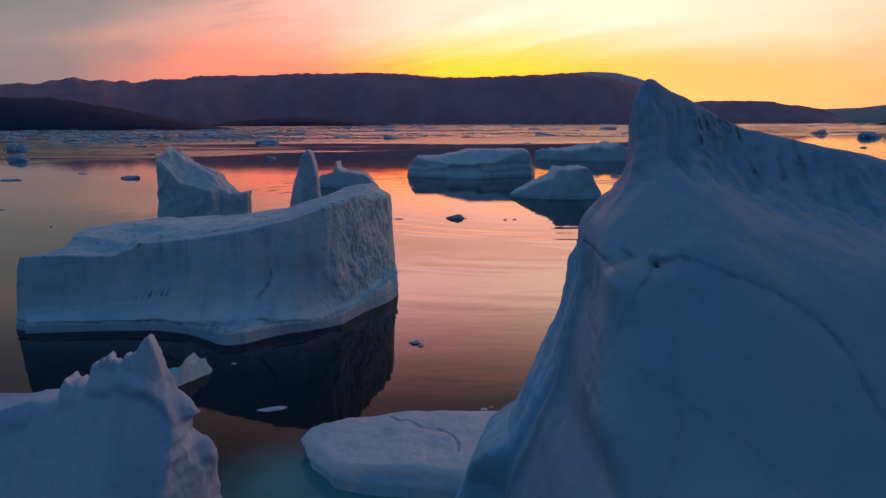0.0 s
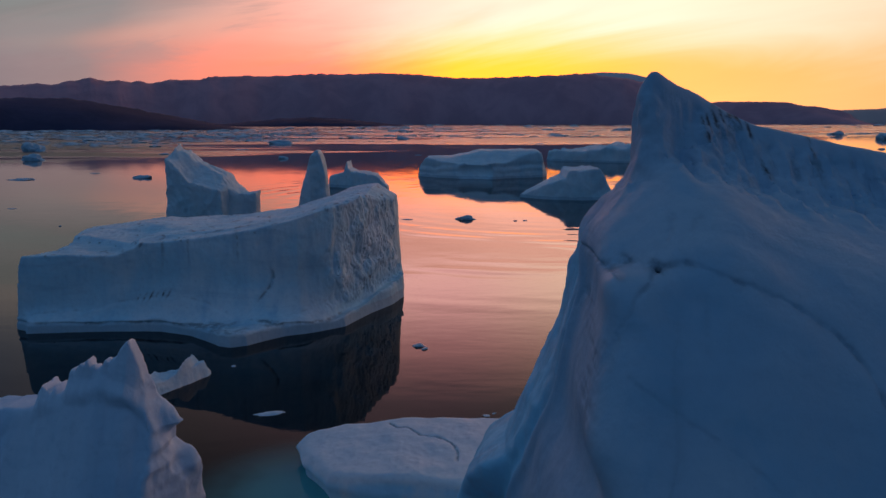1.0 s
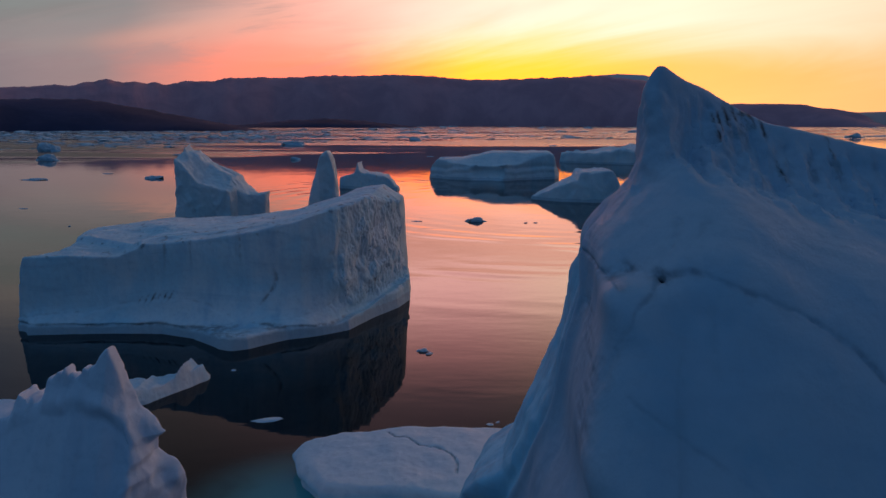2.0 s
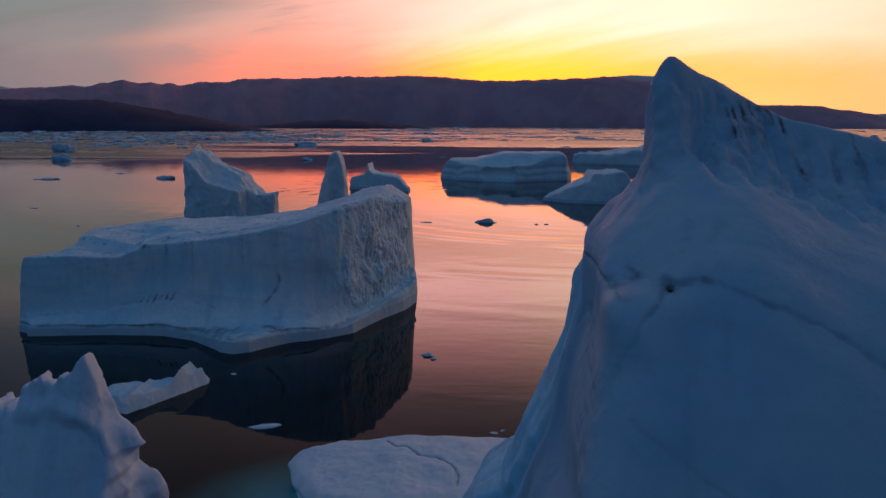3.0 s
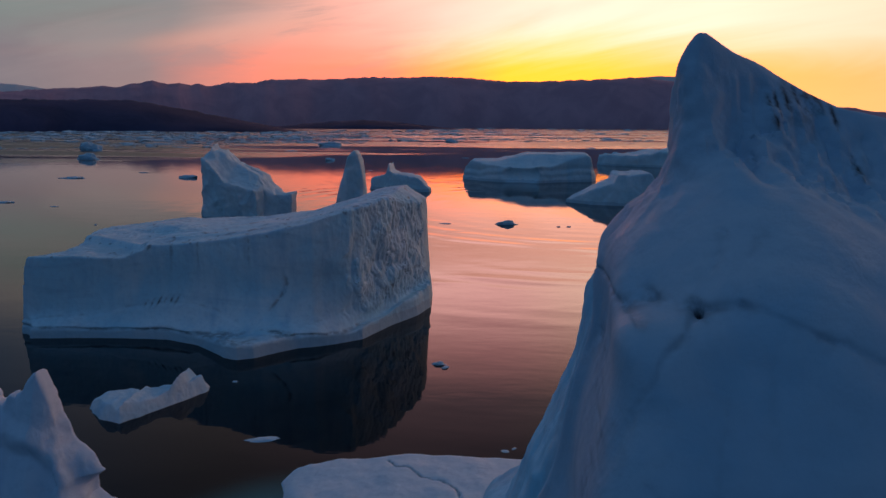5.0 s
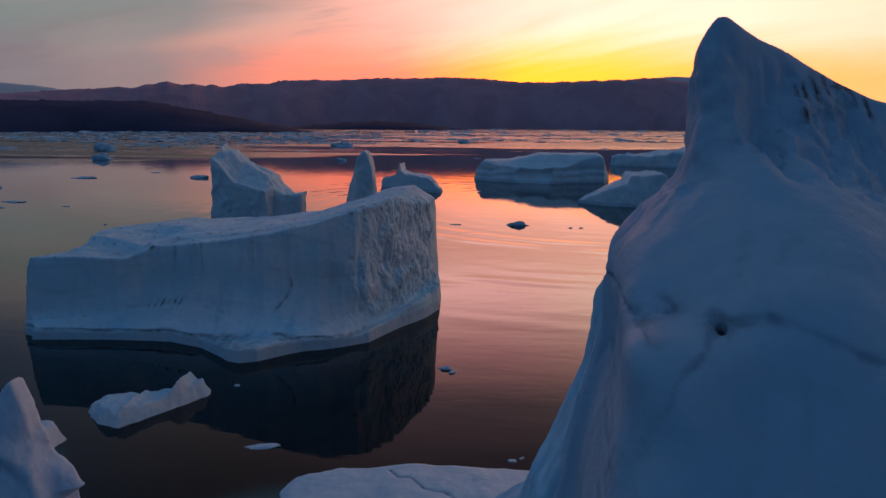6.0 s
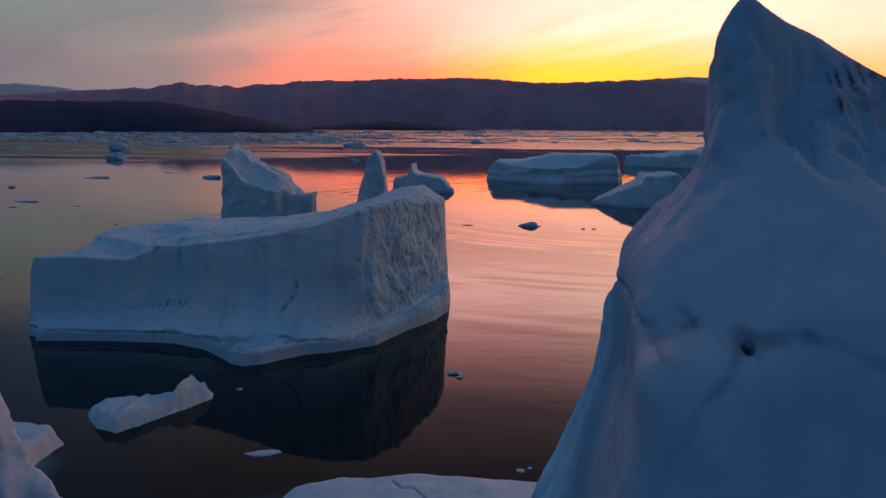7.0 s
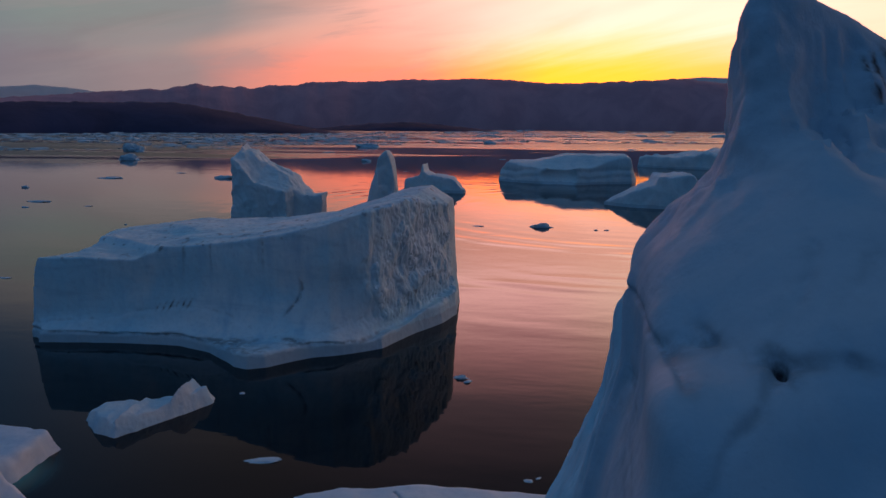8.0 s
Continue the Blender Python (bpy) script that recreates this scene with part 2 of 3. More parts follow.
def where(mask, f, *at):
    """mask * f, with f worked out only where the mask is not nought."""
    out, m = np.zeros(mask.shape), mask > 1e-3
    if m.any():
        out[m] = mask[m] * f(*(a[m] for a in at))
    return out


def smax(a, b, k):
    h = np.clip(.5 + .5 * (a - b) / k, 0, 1)
    return b * (1 - h) + a * h + k * h * (1 - h)


def smin(a, b, k):
    return -smax(-a, -b, k)


def step(v, a, b):
    t = np.clip((v - a) / (b - a), 0, 1)
    return t * t * (3 - 2 * t)


def outline(x, y, poly):
    """Signed distance in plan to a closed outline (inside: minus)."""
    d, inside = np.full(x.shape, 1e9), np.zeros(x.shape, bool)
    for (ax, ay), (bx, by) in zip(poly, poly[1:] + poly[:1]):
        ex, ey, wx, wy = bx - ax, by - ay, x - ax, y - ay
        t = np.clip((wx * ex + wy * ey) / (ex * ex + ey * ey), 0, 1)
        d = np.minimum(d, (wx - ex * t) ** 2 + (wy - ey * t) ** 2)
        cross = (ay > y) != (by > y)
        inside ^= cross & (x < ex * (y - ay) / (ey if ey else 1e-9) + ax)
    return np.where(inside, -1, 1) * np.sqrt(d)


def along(v, table):
    return np.interp(v, [p[0] for p in table], [p[1] for p in table])


def eased(v, table, w):
    """The table with its corners rounded over a width."""
    return sum(along(v + w * o, table) * k for o, k in ((-1, .15), (-.5, .22), (0, .26), (.5, .22), (1, .15)))


def skin(f, lo, h):
    """The surface f = 0 of a sampled field as vertices and quads (surface nets)."""
    neg = f < 0
    cell = tuple(n - 1 for n in f.shape)
    count, pos, hits = np.zeros(cell, np.int8), np.zeros(cell + (3,), np.float32), np.zeros(cell, np.float32)
    cut = lambda a, o: a[o[0]:o[0] + cell[0], o[1]:o[1] + cell[1], o[2]:o[2] + cell[2]]
    corners = [(i, j, k) for i in (0, 1) for j in (0, 1) for k in (0, 1)]
    for c in corners:
        count += cut(neg, c)
    live = (count > 0) & (count < 8)
    for c in corners:
        for ax in range(3):
            if c[ax]:
                continue
            e = tuple(1 if i == ax else c[i] for i in range(3))
            a, b = cut(f, c)[live], cut(f, e)[live]
            cross = (a < 0) != (b < 0)
            t = np.where(cross, a / np.where(cross, a - b, 1), 0)
            p = np.tile(np.array(c, np.float32), (len(a), 1))
            p[:, ax] += t
            pos[live] += p * cross[:, None]
            hits[live] += cross
    where = np.argwhere(live)
    verts = (where + pos[live] / hits[live][:, None]) * h + lo
    index = np.full(cell, -1)
    index[live] = np.arange(len(where))
    quads = []
    for ax in range(3):
        u, v = [(1, 2), (2, 0), (0, 1)][ax]
        a = [slice(1, -1)] * 3
        a[ax] = slice(0, -1)
        b = list(a)
        b[ax] = slice(1, None)
        na, nb = neg[tuple(a)], neg[tuple(b)]
        at = np.argwhere(na != nb)
        off = np.ones(3, int)
        off[ax] = 0
        at = at + off
        way = na[na != nb]
        q = []
        for du, dv in ((-1, -1), (0, -1), (0, 0), (-1, 0)):
            o = at.copy()
            o[:, u] += du
            o[:, v] += dv
            q.append(index[o[:, 0], o[:, 1], o[:, 2]])
        q = np.stack(q, 1)
        q[~way] = q[~way][:, ::-1]
        quads.append(q)
    quads = np.concatenate(quads)
    return verts, quads[(quads >= 0).all(1)]


def split(verts, quads):
    """Each quad cut into four."""
    n = len(verts)
    e = np.sort(np.stack([quads, np.roll(quads, -1, 1)], -1).reshape(-1, 2).astype(np.int64), 1)
    key, back = np.unique(e[:, 0] * n + e[:, 1], return_inverse=True)
    mid = n + back.reshape(-1, 4)
    hub = n + len(key) + np.arange(len(quads))
    out = np.concatenate([verts, (verts[key // n] + verts[key % n]) / 2, verts[quads].mean(1)])
    return out, np.concatenate([np.stack([quads[:, k], mid[:, k], hub, mid[:, k - 1]], 1) for k in range(4)])


def settle(verts, quads, f, reach):
    """The vertices moved along their normals onto f = 0."""
    p = verts[quads]
    fn = np.cross(p[:, 2] - p[:, 0], p[:, 3] - p[:, 1])
    n = np.stack([sum(np.bincount(quads[:, k], fn[:, a], len(verts)) for k in range(4)) for a in range(3)], 1)
    n /= np.maximum(np.linalg.norm(n, axis=1), 1e-9)[:, None]
    f0 = f(*verts.T.astype(np.float32))
    rate = (f(*(verts + n * reach * .4).T.astype(np.float32)) - f0) / (reach * .4)
    move = np.where(rate > .25, np.clip(-f0 / np.maximum(rate, .25), -reach, reach), 0)
    return verts + n * move[:, None]


def mesh_of(name, verts, faces, mat, smooth=True):
    me = bpy.data.meshes.new(name)
    me.from_pydata(np.asarray(verts).tolist(), [], np.asarray(faces).tolist() if not isinstance(faces, list) else faces)
    me.materials.append(mat)
    me.polygons.foreach_set("use_smooth", [smooth] * len(me.polygons))
    me.update()
    return me


def carve(name, field, lo, hi, h, mat, rough, band=1.5, fine=.0, fine_size=.6, origin=(0, 0, 0), dust_shade=None, crisp=30, finer=False):
    """A mesh from a field, with relief. rough(x, y, z): relief in metres, added near the surface only.
    finer: halve the faces and bring the new corners onto the surface."""
    lo = np.array(lo, float)
    axes = [np.arange(a, b + h, h) for a, b in zip(lo, hi)]
    x, y, z = (g.ravel().astype(np.float32) for g in np.meshgrid(*axes, indexing="ij"))
    f = field(x, y, z)
    near = np.abs(f) < band
    f[near] += rough(x[near], y[near], z[near])
    verts, quads = skin(f.reshape([len(a) for a in axes]).astype(np.float32), lo, h)
    if finer:
        verts, quads = split(verts, quads)
        verts = settle(verts, quads, lambda x, y, z: field(x, y, z) + rough(x, y, z), h * .5)
    me = mesh_of(name, verts - np.array(origin), quads, mat)
    me.set_sharp_from_angle(angle=radians(crisp))
    if dust_shade:
        me.attributes.new("dust_shade", "FLOAT", "POINT").data.foreach_set("value", np.clip(dust_shade(*verts.T), 0, 1).astype(np.float32))
    if fine:
        n = np.empty(len(verts) * 3, np.float32)
        me.vertex_normals.foreach_get("vector", n)
        d = fbm(*verts.T, fine_size, 3, .55) * fine
        me.vertices.foreach_set("co", (verts - np.array(origin) + n.reshape(-1, 3) * d[:, None]).ravel())
        me.update()
    return me


def thing(name, label, category, at=(0, 0, 0), group="", kind=""):
    ob = new(name)
    ob.location = at
    ob.empty_display_size = .5
    return tagged(ob, label, category, group, kind)


def part(name, me, parent, label=""):
    ob = new(name, me)
    ob.parent = parent
    return tagged(ob, label)


# ---------------------------------------------------------------- water
R = 9000.0
tagged(new("water", mesh_of("water", [(-R, -R, 0), (R, -R, 0), (R, R, 0), (-R, R, 0)], [(0, 1, 2, 3)], WATER)),
       "calm dark fjord water mirroring the sunset sky", "water", kind="structure")


# ---------------------------------------------------------------- fells round the fjord
def fell(name, label, mat, near, depth, crest, bumps, a0, a1, n=1800, rows=26, seed=0.0, crag=0.0):
    """A range of hills seen across the water. crest: (degrees to the right of the fjord's line, metres) along its length."""
    az = np.linspace(a0, a1, n)
    s = np.linspace(0, 1, rows)
    A, S = np.meshgrid(az, s, indexing="ij")
    shore = near * (1 + .03 * fbm(A.ravel() * .1 + seed, S.ravel() * 0, S.ravel() * 0 + seed, 1.0, 3).reshape(A.shape))
    r = shore + depth * S
    x, y = r * np.sin(np.radians(A)), r * np.cos(np.radians(A))
    low = eased(A, crest, 3.0)
    top = low + (along(A, crest) - low) * step(S, .4, .72)
    hill = np.sin(np.clip(S / .72, 0, 1) * math.pi / 2) ** .8 * np.where(S > .72, 1 - (S - .72) * .6, 1)
    rough = fbm(x.ravel() / 260 + seed, y.ravel() / 260, x.ravel() * 0, 1.0, 5, .5, True).reshape(A.shape)
    edge = fbm(A.ravel() * .55 + seed, A.ravel() * 0, A.ravel() * 0 + 3.3, 1.0, 4).reshape(A.shape)
    z = top * hill + bumps * (rough * (1 - .6 * S) * np.minimum(S * 4, 1) + edge * S ** 4)
    z = z + crag * fbm(A.ravel() * 1.3 + seed, A.ravel() * 0, A.ravel() * 0 + 8.1, 1.0, 4, .5).reshape(A.shape) * step(S, .45, .72)
    z[:, 0] = -3
    idx = np.arange(n * rows).reshape(n, rows)
    quads = np.stack([idx[:-1, :-1], idx[1:, :-1], idx[1:, 1:], idx[:-1, 1:]], -1).reshape(-1, 4)
    ob = new(name, mesh_of(name, np.stack([x, y, z], -1).reshape(-1, 3), quads[:, ::-1], mat))
    return tagged(ob, label, "mountain", kind="structure")


fell("backdrop_fells", "long dark purple mountain range across the fjord", ROCK_HAZED, 3900, 700,
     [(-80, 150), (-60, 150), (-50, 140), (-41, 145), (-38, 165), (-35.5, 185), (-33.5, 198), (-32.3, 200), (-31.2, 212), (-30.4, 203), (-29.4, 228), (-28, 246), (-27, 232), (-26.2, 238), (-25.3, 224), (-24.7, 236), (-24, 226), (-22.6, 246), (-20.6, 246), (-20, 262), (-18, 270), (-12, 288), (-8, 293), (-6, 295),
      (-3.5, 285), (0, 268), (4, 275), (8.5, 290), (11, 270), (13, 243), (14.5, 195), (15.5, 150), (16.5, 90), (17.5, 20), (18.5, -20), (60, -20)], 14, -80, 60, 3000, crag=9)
fell("backdrop_far_range", "dark lower mountains where the fjord bends", ROCK_HAZED, 4250, 380,
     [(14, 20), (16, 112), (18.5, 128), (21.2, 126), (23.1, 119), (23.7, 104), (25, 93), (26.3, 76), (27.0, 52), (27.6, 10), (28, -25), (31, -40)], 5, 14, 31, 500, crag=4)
fell("backdrop_pale_shore", "pale hazy mountains fading toward the open fjord", ROCK_FAR_HAZED, 4500, 280,
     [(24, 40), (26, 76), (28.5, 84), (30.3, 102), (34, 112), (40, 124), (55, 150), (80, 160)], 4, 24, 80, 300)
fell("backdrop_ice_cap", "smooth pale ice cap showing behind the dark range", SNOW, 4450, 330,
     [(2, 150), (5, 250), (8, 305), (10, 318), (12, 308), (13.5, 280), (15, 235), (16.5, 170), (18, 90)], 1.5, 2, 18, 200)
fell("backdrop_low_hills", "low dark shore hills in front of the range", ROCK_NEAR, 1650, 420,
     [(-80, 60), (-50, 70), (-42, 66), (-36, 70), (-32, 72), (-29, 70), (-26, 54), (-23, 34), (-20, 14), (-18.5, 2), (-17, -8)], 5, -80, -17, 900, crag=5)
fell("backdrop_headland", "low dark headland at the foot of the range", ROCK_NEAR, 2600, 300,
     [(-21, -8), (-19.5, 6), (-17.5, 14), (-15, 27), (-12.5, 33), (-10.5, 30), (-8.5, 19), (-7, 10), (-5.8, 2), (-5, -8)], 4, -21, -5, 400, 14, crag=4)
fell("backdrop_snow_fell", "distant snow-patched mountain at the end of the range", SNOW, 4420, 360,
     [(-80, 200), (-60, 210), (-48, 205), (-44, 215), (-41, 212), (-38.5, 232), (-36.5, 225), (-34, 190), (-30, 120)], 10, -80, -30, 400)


fell("backdrop_skerry", "low dark rocky skerry far off in the fjord", ROCK_NEAR, 3000, 120,
     [(29.2, -6), (29.9, 9), (31, 15), (33, 17), (36, 14), (40, 12), (44, -6)], 3, 29.1, 44, 120, 10)

# ---------------------------------------------------------------- the great berg beside the camera
LEFT_EDGE = [(-2, 1.5), (0, 1.8), (3, 2.2), (5, 2.6), (7.5, 2.95), (9.3, 3.3), (10.3, 3.75), (12.2, 4.5), (14, 4.95), (15, 5.08), (16, 5.06),
             (16.8, 5.46), (17.3, 6.05), (17.8, 6.45), (18.5, 6.55), (19.5, 6.55), (20.4, 6.6), (21.2, 6.9), (23, 7.6)]
RIDGE_Y = [(4, 25.2), (7, 25.4), (9, 26.8), (13, 27.2), (18, 28), (25, 29), (36, 30)]
RIDGE_Z = [(4, 19.9), (6.3, 20.5), (6.7, 20.95), (6.95, 21.25), (7.25, 21.15), (7.8, 20.8), (8.65, 20.55), (10, 19.85), (11, 19.4), (13.3, 19.0), (16.5, 18.3), (22, 17.2), (36, 14)]
FRONT = [(-20, 19.6), (0, 18.85), (1.5, 18.5), (3.5, 17.6), (5.2, 16.6), (6.6, 15.3), (8, 13.6), (10, 11), (14, 5.4), (18, -1), (24, -10)]
ARRIS = [(0, 29), (4.5, 27.6), (7.9, 25.2), (10.5, 23.9), (12.5, 23.8), (15, 24.2), (16.3, 24.9), (18, 25.4)]
SKIRT = [(0, 2.6), (3, 2.2), (4.5, 1.9), (5.6, 1.6), (6.3, 1.25), (7.1, .45), (8.3, .15), (9, 0)]
BACK = [(-9, 2), (-3, 14.5), (-.6, 19.2), (.5, 24), (30, 60)]


def bend(v, w):
    """max(v, 0) with a rounded corner."""
    return w * np.log1p(np.exp(np.clip(v / w, -40, 40)))


def great_field(x, y, z):
    s = eased(x, RIDGE_Y, 1.0) - y
    ahead = 25.3 - .14 * (x - 6) - y
    base = eased(ahead, FRONT, 1.6) - 1.9 * np.tanh(.28 * bend(x - 8.0, .6)) - .07 * bend(x - 10, .8)
    base = smin(base - .6 * bend(7.2 - x, .35) * step(ahead, 6.5, 4), along(s, BACK), .8)
    tower = eased(x, RIDGE_Z, .22) - np.where(s > 0, 2.5 - 1.0 * step(x, 7.4, 9.0), 2.6) * (np.sqrt(s * s + .06) - .245)
    f = (z - smax(base, tower, .9 + 1.1 * step(x, 7.5, 9))) * .55
    fin = .30 * step(y, 26.5, 28.5) * step(z, 15.3, 14.5) + along(z, SKIRT) * step(y - along(z, ARRIS), .2, 1.6)
    left = (eased(z, LEFT_EDGE, .5) + np.where(y > 26.5, .2 * step(z, 14.5, 12) + .02, .07 - .11 * step(z, 12.6, 10.5)) * (y - 26.5) - fin - x) * .85
    f = smax(f, left, .34 + .75 * step(z, 15.6, 14.4) * step(y, 24, 22))
    f = smax(f, (y - 33.5 - .35 * np.maximum(14 - z, 0)) * .9, .8)
    return smax(f, x - 25.5 + .1 * z, 1.0)


CRACK = [(5.0, 15.7), (5.5, 15.87), (6.06, 15.88), (6.5, 15.97), (7, 15.98), (7.4, 15.78), (8.36, 15.47), (9.48, 14.93), (10.2, 14.35), (10.6, 13.76), (10.85, 13.1), (11.3, 11.8), (11.9, 9.8)]
SEAMS = [([(6.05, 15.85), (5.6, 15.46), (5.35, 15.2), (4.85, 14.4), (4.25, 13.3), (3.9, 12)], .055, .7), ([(5.78, 15.93), (6.2, 16.27), (6.62, 16.65), (6.8, 16.95)], .05, .45),
         ([(6.71, 16.2), (7.07, 16.6), (7.45, 17.0)], .07, .4), ([(5.0, 13.6), (5.9, 13.0), (7.2, 12.3), (8.6, 11.2)], .06, .3), ([(7.3, 15.8), (7.0, 15.2), (6.8, 14.2)], .06, .2)]


def from_line(x, z, line):
    """Distance in the face to a broken line."""
    d = np.full(x.shape, 1e9)
    for (ax, az), (bx, bz) in zip(line, line[1:]):
        ex, ez = bx - ax, bz - az
        t = np.clip(((x - ax) * ex + (z - az) * ez) / (ex * ex + ez * ez), 0, 1)
        d = np.minimum(d, (x - ax - ex * t) ** 2 + (z - az - ez * t) ** 2)
    return np.sqrt(d)


def great_marks(x, y, z, wide=1.0):
    """How deep the cracks, pits and seams of the face cut, 0 to 1."""
    wx, wz = x + .10 * fbm(x, y * 0, z, .55, 3, .6), z + .10 * fbm(x + 9, y * 0, z, .55, 3, .6)
    patchy = .35 + .65 * step(fbm(x, y, z, .9, 2), -.15, .2)
    front = step(y, 24.5, 23)
    z, wz = z - .07, wz - .07
    cuts = np.exp(-(from_line(wx, wz, CRACK) / (.055 * wide)) ** 2) * patchy
    for line, w, deep in SEAMS:
        cuts = np.maximum(cuts, deep * np.exp(-(from_line(wx, wz, line) / (w * wide)) ** 2) * patchy)
    turn = .8 * np.exp(-((wz - 15.64) / (.06 * wide)) ** 2) * step(x, 5.5, 5.2) * step(y, 26, 25.2) * step(y, 20.2, 20.8)
    edge = x - along(z, LEFT_EDGE)
    groove = .2 * np.exp(-((edge - 1.25 - .12 * np.sin(z * 1.7)) / (.07 * wide)) ** 2) * step(z, 15.5, 14) * step(y, 22, 20)
    w = wide * wide
    hole = 3.4 * np.exp(-((x - 6.06) ** 2 + (z - 15.86) ** 2) / (.004 * w)) + .8 * np.exp(-((x - 5.44) ** 2 + 2 * (z - 15.9) ** 2) / (.008 * w)) + .6 * np.exp(-((x - 6.75) ** 2 + 3 * (z - 16.0) ** 2) / (.01 * w))
    return front * (cuts + groove + hole) + turn


def refine(me, marks, depth, cuts=3):
    """Finer faces where the marks run, cut in along the normals."""
    bm = bmesh.new()
    bm.from_mesh(me)
    bm.faces.ensure_lookup_table()
    mid = np.array([f.calc_center_median() for f in bm.faces])
    chosen = marks(*mid.T, 3.5) > .06
    edges = {e for i in np.flatnonzero(chosen) for e in bm.faces[i].edges}
    bmesh.ops.subdivide_edges(bm, edges=list(edges), cuts=cuts, use_grid_fill=True, smooth=0)
    bm.normal_update()
    co = np.array([v.co for v in bm.verts])
    no = np.array([v.normal for v in bm.verts])
    cut = marks(*co.T, 1.0)
    for v, p in zip(bm.verts, co - no * (cut * depth)[:, None]):
        v.co = p
    bm.to_mesh(me)
    bm.free()
    me.polygons.foreach_set("use_smooth", [True] * len(me.polygons))
    me.update()
    return me, co, cut


def great_rough(x, y, z):
    big = (.26 - .10 * step(z, 15.0, 16.5)) * fbm(x, y, z * .6, 4.5, 3, .45)
    under = along(x, RIDGE_Z) - z
    tower = step(under, .15, .8) * step(under, 4.4, 2.2) * step(y, 22.0, 24)
    flute = where(tower, lambda x, y, z: .26 * scallops(x + .1 * y, y * .16, z * .14, .95, 3) + .15 * scallops(x - .08 * y, y * .2, z * .2, .5, 12) + .20 * fbm(x, y * .5, z * .4, .8, 3, .6, True) + .06 * fbm(x, y, z, .4, 2), x, y, z)
    edge = x - along(z, LEFT_EDGE)
    back = y - along(z, ARRIS)
    side = step(edge, 1.6, .2) * step(under, .25, 1.3)
    fin = side * step(back, -.2, .6)
    chips = where(fin, lambda x, y, z: .15 * scallops(x, y * .7, z * .5, 1.5, 9) + .08 * scallops(x + .3 * z, y, z * .7, .7, 5) + .05 * fbm(x, y, z, .5, 2), x, y, z)
    plates = where((1 - fin) * step(z, 17.5, 15), lambda x, y, z: .11 * scallops(x * .55 + .35 * z, y * .6, z * .7 - .35 * x, 2.1, 1), x, y, z)
    swell = .09 * np.exp(-((from_line(x, z - .07, CRACK) - .35) / .4) ** 2) * step(y, 24, 22.5) * step(x, 5.3, 6)
    rib = side * step(z, 17, 15.8) * (.12 * np.exp(-((back - .75) / .35) ** 2) - .13 * np.exp(-(back / .35) ** 2))
    return big + flute + chips + plates + rib - swell * .5 + .03


STREAKS = [(8.82, 19.55, .75, .05), (9.02, 19.6, .45, .05), (9.3, 19.75, .6, .06), (9.62, 19.75, .3, .06), (9.9, 19.7, .55, .16), (10.25, 19.6, .35, .10), (10.6, 19.35, .5, .05), (12.8, 18.85, .5, .05), (10.85, 18.1, .4, .06)]


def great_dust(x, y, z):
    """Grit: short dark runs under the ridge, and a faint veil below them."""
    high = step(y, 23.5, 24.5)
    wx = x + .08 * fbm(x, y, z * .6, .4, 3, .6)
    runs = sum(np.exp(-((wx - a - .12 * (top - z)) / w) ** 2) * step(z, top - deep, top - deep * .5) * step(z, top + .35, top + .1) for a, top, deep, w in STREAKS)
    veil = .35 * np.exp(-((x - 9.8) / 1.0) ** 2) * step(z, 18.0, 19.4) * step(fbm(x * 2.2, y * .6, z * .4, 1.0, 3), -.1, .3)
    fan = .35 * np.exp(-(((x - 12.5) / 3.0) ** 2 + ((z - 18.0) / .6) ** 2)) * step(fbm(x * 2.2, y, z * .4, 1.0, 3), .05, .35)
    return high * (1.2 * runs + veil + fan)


great = thing("iceberg", "towering blue-white iceberg with a sharp peak and cracked face", "iceberg", group="icebergs")
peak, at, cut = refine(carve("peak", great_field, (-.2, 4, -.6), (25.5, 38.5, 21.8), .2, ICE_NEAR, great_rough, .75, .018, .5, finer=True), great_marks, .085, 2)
# Besides the ridge grit, the shade in cracks and hole is coloured in.
peak.attributes.new("dust_shade", "FLOAT", "POINT").data.foreach_set("value", np.clip(great_dust(*at.T) + .38 * np.minimum(great_marks(*at.T, 1.7), 1) + .6 * step(cut, 1.4, 2.6), 0, 1).astype(np.float32))
# Uncrusted cyan fin; the light shining through it is put into the colour.
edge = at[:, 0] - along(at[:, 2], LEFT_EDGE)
peak.attributes.new("bare_glow", "FLOAT", "POINT").data.foreach_set("value", (step(edge, 1.5, .3) * step(at[:, 2], 16.6, 15) * step(at[:, 1] - along(at[:, 2], ARRIS), -.2, .5)).astype(np.float32))
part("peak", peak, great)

SHELF = [(-9.4, 40.6), (-8.8, 42.0), (-6.5, 42.7), (-2, 43.1), (7, 43.2), (8, 33), (3, 34.4), (-3, 35.1), (-6.5, 35.7), (-8.3, 38.2)]


def shelf_top(x, y):
    return along(x, [(-9.4, 1.0), (-7, 1.55), (-2.6, 1.95), (1, 1.95), (3.5, 2.0), (7, 2.3)]) - .05 * np.maximum(40 - y, 0) ** 1.3


def shelf_field(x, y, z):
    wall = outline(x, y, SHELF) + .3 + .2 * step(z, .55, 1.3) + .35 * step(z, .9, .2) * step(x, -3, -7) - .15 * fbm(x, y, z * 0, 3.0, 2)
    return smax(wall, (z - shelf_top(x, y)) * .9, .45)


SHELF_CRACK = [(-3.6, 41.6), (-2.9, 40.9), (-2.3, 40.8), (-1.6, 40.0), (-.7, 39.8), (.1, 39.2), (.5, 38.2), (.5, 37.2)]


